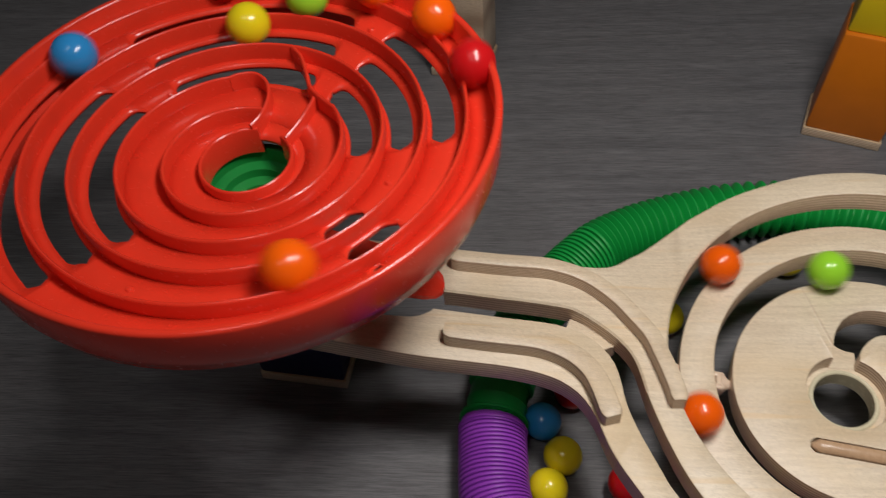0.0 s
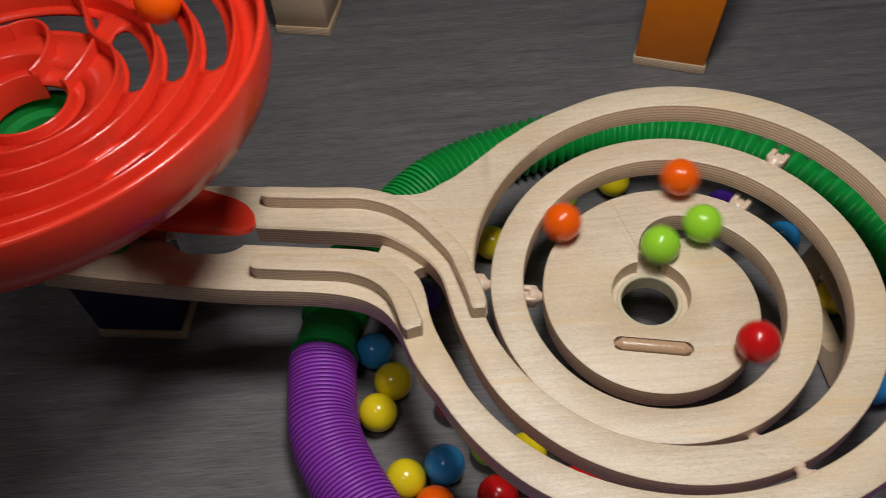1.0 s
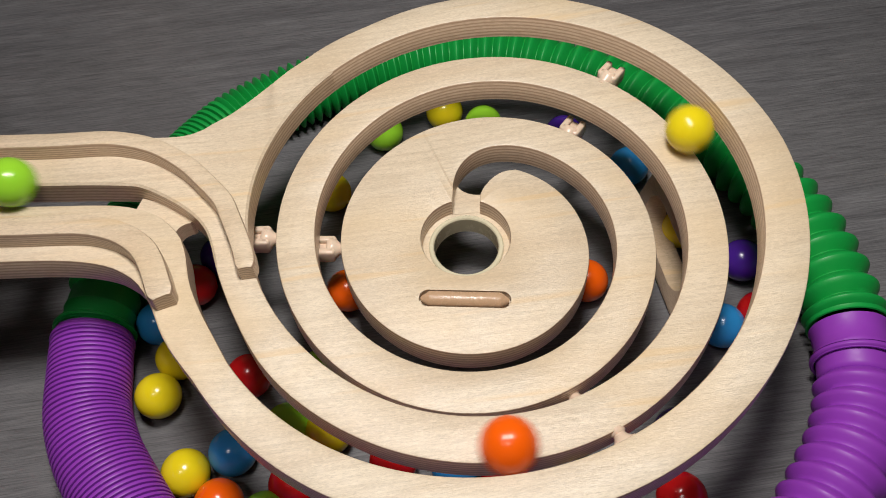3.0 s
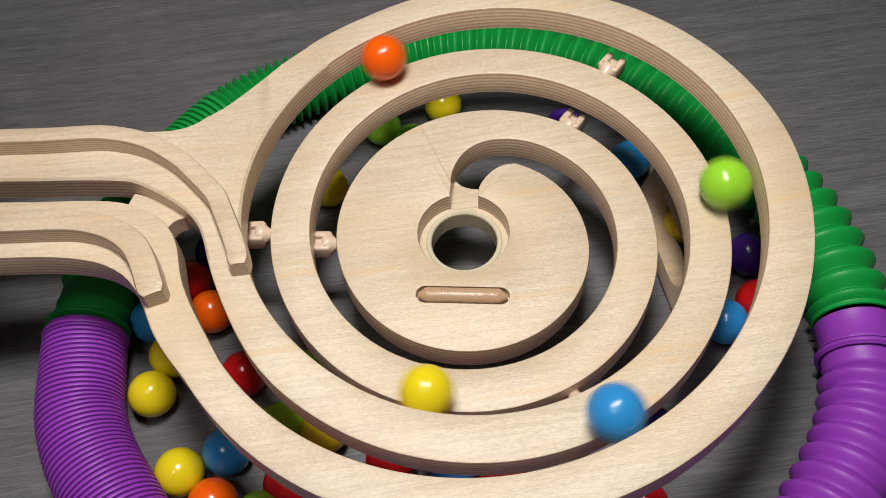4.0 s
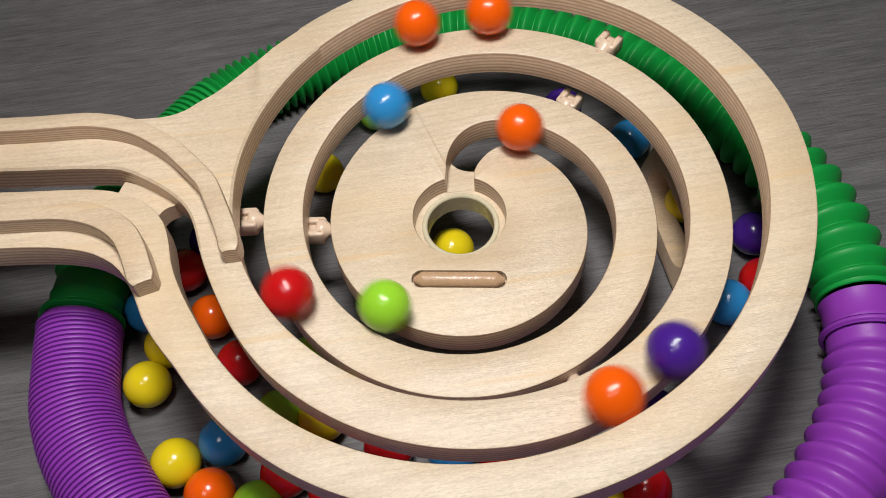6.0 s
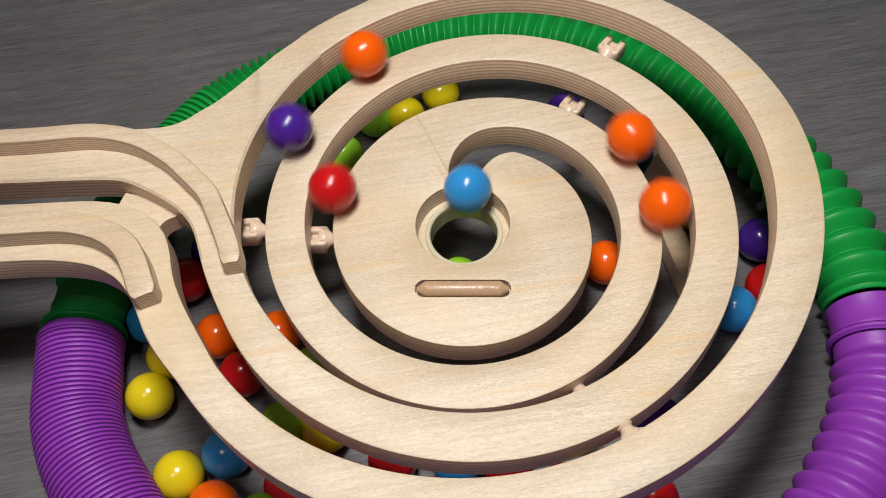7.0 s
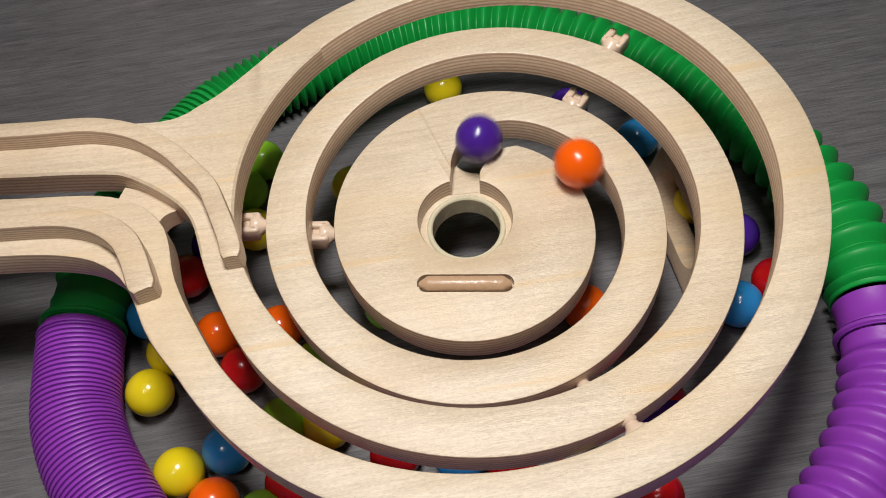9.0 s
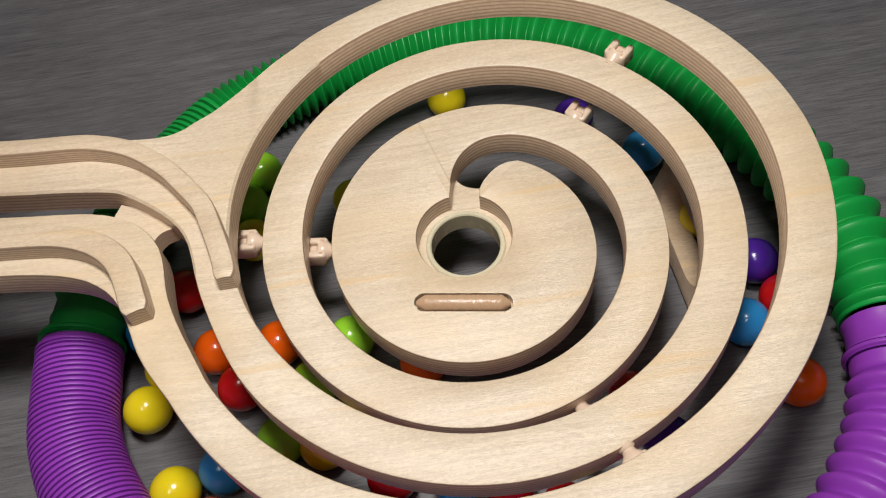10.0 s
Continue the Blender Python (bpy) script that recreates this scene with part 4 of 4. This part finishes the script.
# each rolling ball: colour, turns on the red plate, turns on the wooden track
RUNS = (
    ("orange", (), ((0, 1.035), (0.6, 1.542), (0.9, 1.798), (1.0, 1.880), (1.2, 2.074), (1.5, 2.346), (1.8, 2.590), (2.0, 2.730), (2.12, 2.80))),
    ("orange", (), ((0, 0.874), (0.3, 1.115), (0.5, 1.280), (0.6, 1.355), (0.9, 1.620), (1.0, 1.702), (1.2, 1.894), (1.5, 2.190), (1.8, 2.458), (2.0, 2.635), (2.1, 2.722), (2.22, 2.80))),
    ("lime", (), ((0, 1.762), (0.3, 2.085), (0.5, 2.298), (0.6, 2.385), (0.9, 2.678), (1.0, 2.750), (1.06, 2.80))),
    ("lime", (), ((0, 1.650), (0.3, 1.958), (0.5, 2.170), (0.6, 2.262), (0.9, 2.554), (1.0, 2.650), (1.1, 2.735), (1.2, 2.80))),
    ("purple", (), ((0, 2.45), (0.1, 2.55), (0.2, 2.64), (0.3, 2.740), (0.36, 2.80))),
    ("red", (), ((0, 1.40), (0.3, 1.680), (0.5, 1.870), (0.6, 1.975), (0.9, 2.278), (1.0, 2.374), (1.2, 2.562), (1.4, 2.730), (1.5, 2.80))),
    ("yellow", ((0, 1.73), (0.1, 1.80), (0.2, 1.87), (0.3, 1.95), (0.4, 2.04), (0.5, 2.11), (0.6, 2.20), (0.7, 2.28), (1.0, 2.60), (1.5, 4.0)),
     ((1.75, -0.17), (2.0, -0.042), (2.1, 0.030), (2.4, 0.206), (2.5, 0.266), (2.7, 0.370), (3.8, 1.026), (4.0, 1.186), (4.2, 1.342), (4.5, 1.594), (4.8, 1.862), (5.2, 2.235), (5.75, 2.80))),
    ("orange", ((0, 1.18), (0.1, 1.25), (0.2, 1.32), (1.0, 1.90), (1.1, 1.98), (1.2, 2.06), (1.4, 2.22), (2.1, 4.0)),
     ((2.3, -0.17), (2.5, -0.090), (2.7, 0.054), (3.8, 0.690), (4.0, 0.802), (4.2, 0.950), (4.5, 1.206), (4.8, 1.462), (5.2, 1.842), (6.15, 2.80))),
    ("lime", ((0, 0.78), (0.1, 0.84), (0.2, 0.91), (0.3, 1.0), (0.4, 1.08), (0.5, 1.15), (0.6, 1.24), (1.0, 1.56), (2.6, 4.0)),
     ((2.9, -0.17), (3.8, 0.354), (4.0, 0.482), (4.2, 0.606), (4.5, 0.782), (4.8, 1.018), (5.2, 1.358), (6.3, 2.402), (6.5, 2.574), (6.7, 2.730), (6.82, 2.80))),
    ("blue", ((0, 0.58), (0.1, 0.64), (0.5, 0.91), (0.6, 0.99), (0.7, 1.08), (0.8, 1.16), (0.9, 1.22), (2.9, 4.0)),
     ((3.2, -0.17), (3.8, 0.180), (4.0, 0.298), (4.2, 0.414), (4.5, 0.594), (4.8, 0.774), (5.2, 1.082), (6.3, 2.122), (6.5, 2.334), (6.8, 2.626), (7.0, 2.774), (7.06, 2.80))),
    ("red", ((0, -0.05), (0.1, 0.05), (0.2, 0.14), (0.3, 0.22), (1.0, 0.74), (1.5, 1.30), (3.6, 4.0)),
     ((4.05, -0.17), (4.5, 0.086), (4.8, 0.266), (5.2, 0.502), (6.3, 1.294), (6.5, 1.474), (6.8, 1.746), (7.0, 1.938), (7.3, 2.258), (7.5, 2.458), (7.8, 2.742), (7.87, 2.80))),
    ("orange", ((0, -0.11), (0.1, -0.03), (0.2, 0.05), (0.3, 0.13), (0.4, 0.20), (0.5, 0.27), (1.0, 0.64), (1.5, 0.84), (3.9, 4.0)),
     ((4.25, -0.17), (4.5, -0.026), (4.8, 0.134), (5.2, 0.334), (6.3, 0.954), (6.5, 1.115), (6.8, 1.366), (7.0, 1.546), (7.3, 1.818), (7.5, 2.018), (7.8, 2.314), (8.0, 2.510), (8.3, 2.762), (8.36, 2.80))),
    ("orange", ((0, -0.17), (0.1, -0.09), (0.2, -0.02), (0.3, 0.06), (0.4, 0.14), (0.5, 0.21), (1.0, 0.55), (1.5, 0.75), (4.2, 4.0)),
     ((4.5, -0.13), (4.8, 0.046), (5.2, 0.278), (6.3, 0.890), (6.5, 1.042), (6.8, 1.290), (7.0, 1.466), (7.3, 1.722), (7.5, 1.906), (7.8, 2.222), (8.0, 2.414), (8.3, 2.705), (8.41, 2.80))),
    ("purple", ((0, -0.225), (1.0, -0.16), (1.2, -0.01), (1.3, 0.06), (4.6, 4.0)),
     ((4.95, -0.17), (5.2, -0.085), (6.3, 0.510), (6.5, 0.618), (6.8, 0.782), (7.0, 0.902), (7.3, 1.146), (7.5, 1.322), (7.8, 1.582), (8.0, 1.750), (8.3, 2.062), (8.5, 2.270), (8.8, 2.558), (9.0, 2.730), (9.14, 2.80))),
    ("orange", ((0, -0.29), (1.3, -0.24), (1.6, -0.12), (4.8, 4.0)),
     ((5.2, -0.17), (5.5, 0.012), (6.3, 0.462), (6.5, 0.566), (6.8, 0.718), (7.0, 0.814), (7.3, 1.018), (7.5, 1.186), (7.8, 1.430), (8.0, 1.602), (8.3, 1.870), (8.5, 2.070), (8.8, 2.354), (9.0, 2.545), (9.2, 2.735), (9.29, 2.80))),
)
CHUTE_LINE = ((-0.115, 0.332, 0.195), (-0.098, 0.3322, 0.1565), (-0.060, 0.3308, 0.1440), (-0.030, 0.3280, 0.1350))


# how balls wander over the floor after they have dropped: run, then rows of seconds and place
WANDER = {
    0: ((2.5, 0.2160, 0.2975), (3.6, 0.0769, 0.2907), (4.5, 0.0769, 0.2907), (6.9, 0.0818, 0.2732), (10, 0.0820, 0.2712)),
    1: ((2.5, 0.3041, 0.2718), (3.6, 0.2830, 0.2850), (6.7, 0.2830, 0.2850), (7.0, 0.3036, 0.2778), (8.1, 0.2830, 0.2900), (10, 0.2830, 0.2900)),
    2: ((1.9, 0.2700, 0.4100), (2.5, 0.2808, 0.4210), (3.8, 0.2075, 0.3995), (6.4, 0.2075, 0.3995), (7.0, 0.1637, 0.3903), (8.3, 0.1002, 0.3706), (10, 0.1002, 0.3706)),
    3: ((1.55, 0.2262, 0.2990), (2.4, 0.1354, 0.2432), (10, 0.1354, 0.2432)),
    4: ((1.0, 0.1810, 0.3140), (10, 0.1810, 0.3140)),
    5: ((2.2, 0.1870, 0.3520), (10, 0.1870, 0.3520)),
    6: ((6.3, 0.2200, 0.3000), (6.9, 0.2065, 0.4157), (7.2, 0.2065, 0.4157), (8.4, 0.1056, 0.3387), (10, 0.1033, 0.3427)),
    7: ((6.5, 0.2377, 0.2984), (6.95, 0.1165, 0.2682), (10, 0.1165, 0.2695)),
    8: ((7.6, 0.1900, 0.2750), (8.6, 0.1880, 0.2740), (9.6, 0.1559, 0.2650), (10, 0.1559, 0.2650)),
    9: ((7.5, 0.2560, 0.2960), (10, 0.2560, 0.2960)),
    10: ((8.3, 0.3071, 0.1857), (8.8, 0.3071, 0.1857), (9.8, 0.2950, 0.2050), (10, 0.2950, 0.2050)),
    11: ((8.52, 0.2620, 0.2700), (9.5, 0.3000, 0.2320), (10, 0.3772, 0.1978)),
    12: ((8.54, 0.2263, 0.3080), (9.2, 0.2620, 0.2620), (10, 0.2620, 0.2620)),
    13: ((9.5, 0.2280, 0.2530), (10, 0.2280, 0.2530)),
    14: ((9.42, 0.2263, 0.3000), (9.5, 0.2020, 0.2700), (9.7, 0.1931, 0.2440), (10, 0.1931, 0.2440)),
}


def ball_place(run, t):
    colour, plate, wood, roam = run
    start, stop = wood[0][0], wood[-1][0]
    if plate and t < plate[-1][0]:
        return plate_place(glide(plate, t))
    if plate and t < start:
        k = (t - plate[-1][0]) / (start - plate[-1][0])
        line = [Vector(plate_place(4.0))] + [Vector(p) for p in CHUTE_LINE] + [track_place(wood[0][1])]
        f = k * (len(line) - 1)
        i = min(int(f), len(line) - 2)
        return line[i].lerp(line[i + 1], f - i)
    if t <= stop:
        return track_place(glide(wood, t))
    drop = 0.09
    top = track_place(2.80)
    drift = Vector((roam[0][1] - top.x, roam[0][2] - top.y)) * 0.85
    if drift.length > 0.022:
        drift = Vector((0, 0))
    if t < stop + drop:
        k = (t - stop) / drop
        return Vector((top.x + drift.x * k, top.y + drift.y * k, top.z + (BALL_R - top.z) * k * k))
    rows = ((stop + drop, top.x + drift.x, top.y + drift.y),) + roam
    return Vector((glide([(r[0], r[1]) for r in rows], t), glide([(r[0], r[2]) for r in rows], t), BALL_R))


RUNS = tuple(run + (WANDER[i],) for i, run in enumerate(RUNS))

# balls that roll about on the floor: rows of seconds and place
FLOOR_RUNS = (
    ("red", ((0, 0.470, 0.08), (1.5, 0.3581, 0.1681), (2.0, 0.3719, 0.1809), (2.5, 0.3885, 0.2079), (3.2, 0.3855, 0.2445), (10, 0.3870, 0.2455))),
    ("purple", ((0, 0.420, 0.10), (1.5, 0.2981, 0.1492), (2.0, 0.3490, 0.1573), (2.5, 0.3493, 0.1688), (3.3, 0.3050, 0.1800), (10, 0.3050, 0.1800))),
    ("red", ((0, 0.330, 0.110), (2.0, 0.3150, 0.1330), (2.5, 0.3262, 0.1440), (3.6, 0.2900, 0.1430), (10, 0.2900, 0.1430))),
    ("purple", ((0, 0.2800, 0.2880), (2.3, 0.2830, 0.2880), (2.7, 0.3880, 0.2760), (4.5, 0.3915, 0.2764), (7.0, 0.3926, 0.2754), (8.5, 0.3760, 0.2800), (10, 0.3800, 0.2705))),
    ("lime", ((0, 0.1900, 0.4190), (6.6, 0.1880, 0.4180), (7.2, 0.1850, 0.4180), (8.3, 0.1136, 0.3926), (10, 0.1094, 0.3945))),
    ("yellow", ((0, 0.1348, 0.3762), (1.5, 0.1306, 0.378), (2.4, 0.1500, 0.3720), (7.0, 0.1500, 0.3720), (7.8, 0.1650, 0.3600), (10, 0.1650, 0.3600))),
)


def rolling(places):
    """Poses for a ball that rolls through the places without slipping, at most 75 degrees a step."""
    q = Euler((0.4, 0.2, 0.7)).to_quaternion()
    out = [(places[0][0], Matrix.Translation(places[0][1]) @ q.to_matrix().to_4x4())]
    for (t0, a), (t1, b) in zip(places, places[1:]):
        d = Vector((b.x - a.x, b.y - a.y, 0))
        if d.length > 1e-6:
            axis = Vector((0, 0, 1)).cross(d).normalized()
            q = Matrix.Rotation(min(d.length / BALL_R, radians(75)), 4, axis).to_quaternion() @ q
        out.append((t1, Matrix.Translation(b) @ q.to_matrix().to_4x4()))
    return out


rolling_balls = [ball(run[0], (0, 0, BALL_R), run[0] + " lacquered wooden ball rolling along the track", "balls on the track") for run in RUNS]
stray_balls = [ball(run[0], (0, 0, BALL_R), run[0] + " lacquered wooden ball rolling on the floor", "balls on the floor") for run in FLOOR_RUNS]


def motions():
    times = [i / 30 for i in range(301)]
    for ob, run in zip(rolling_balls, RUNS):
        walk(ob, rolling([(t, ball_place(run, t)) for t in times]))
    for ob, (colour, rows) in zip(stray_balls, FLOOR_RUNS):
        places = [(t, Vector((glide([(r[0], r[1]) for r in rows], t), glide([(r[0], r[2]) for r in rows], t), BALL_R))) for t in (i / 10 for i in range(101))]
        walk(ob, rolling(places))


motions()
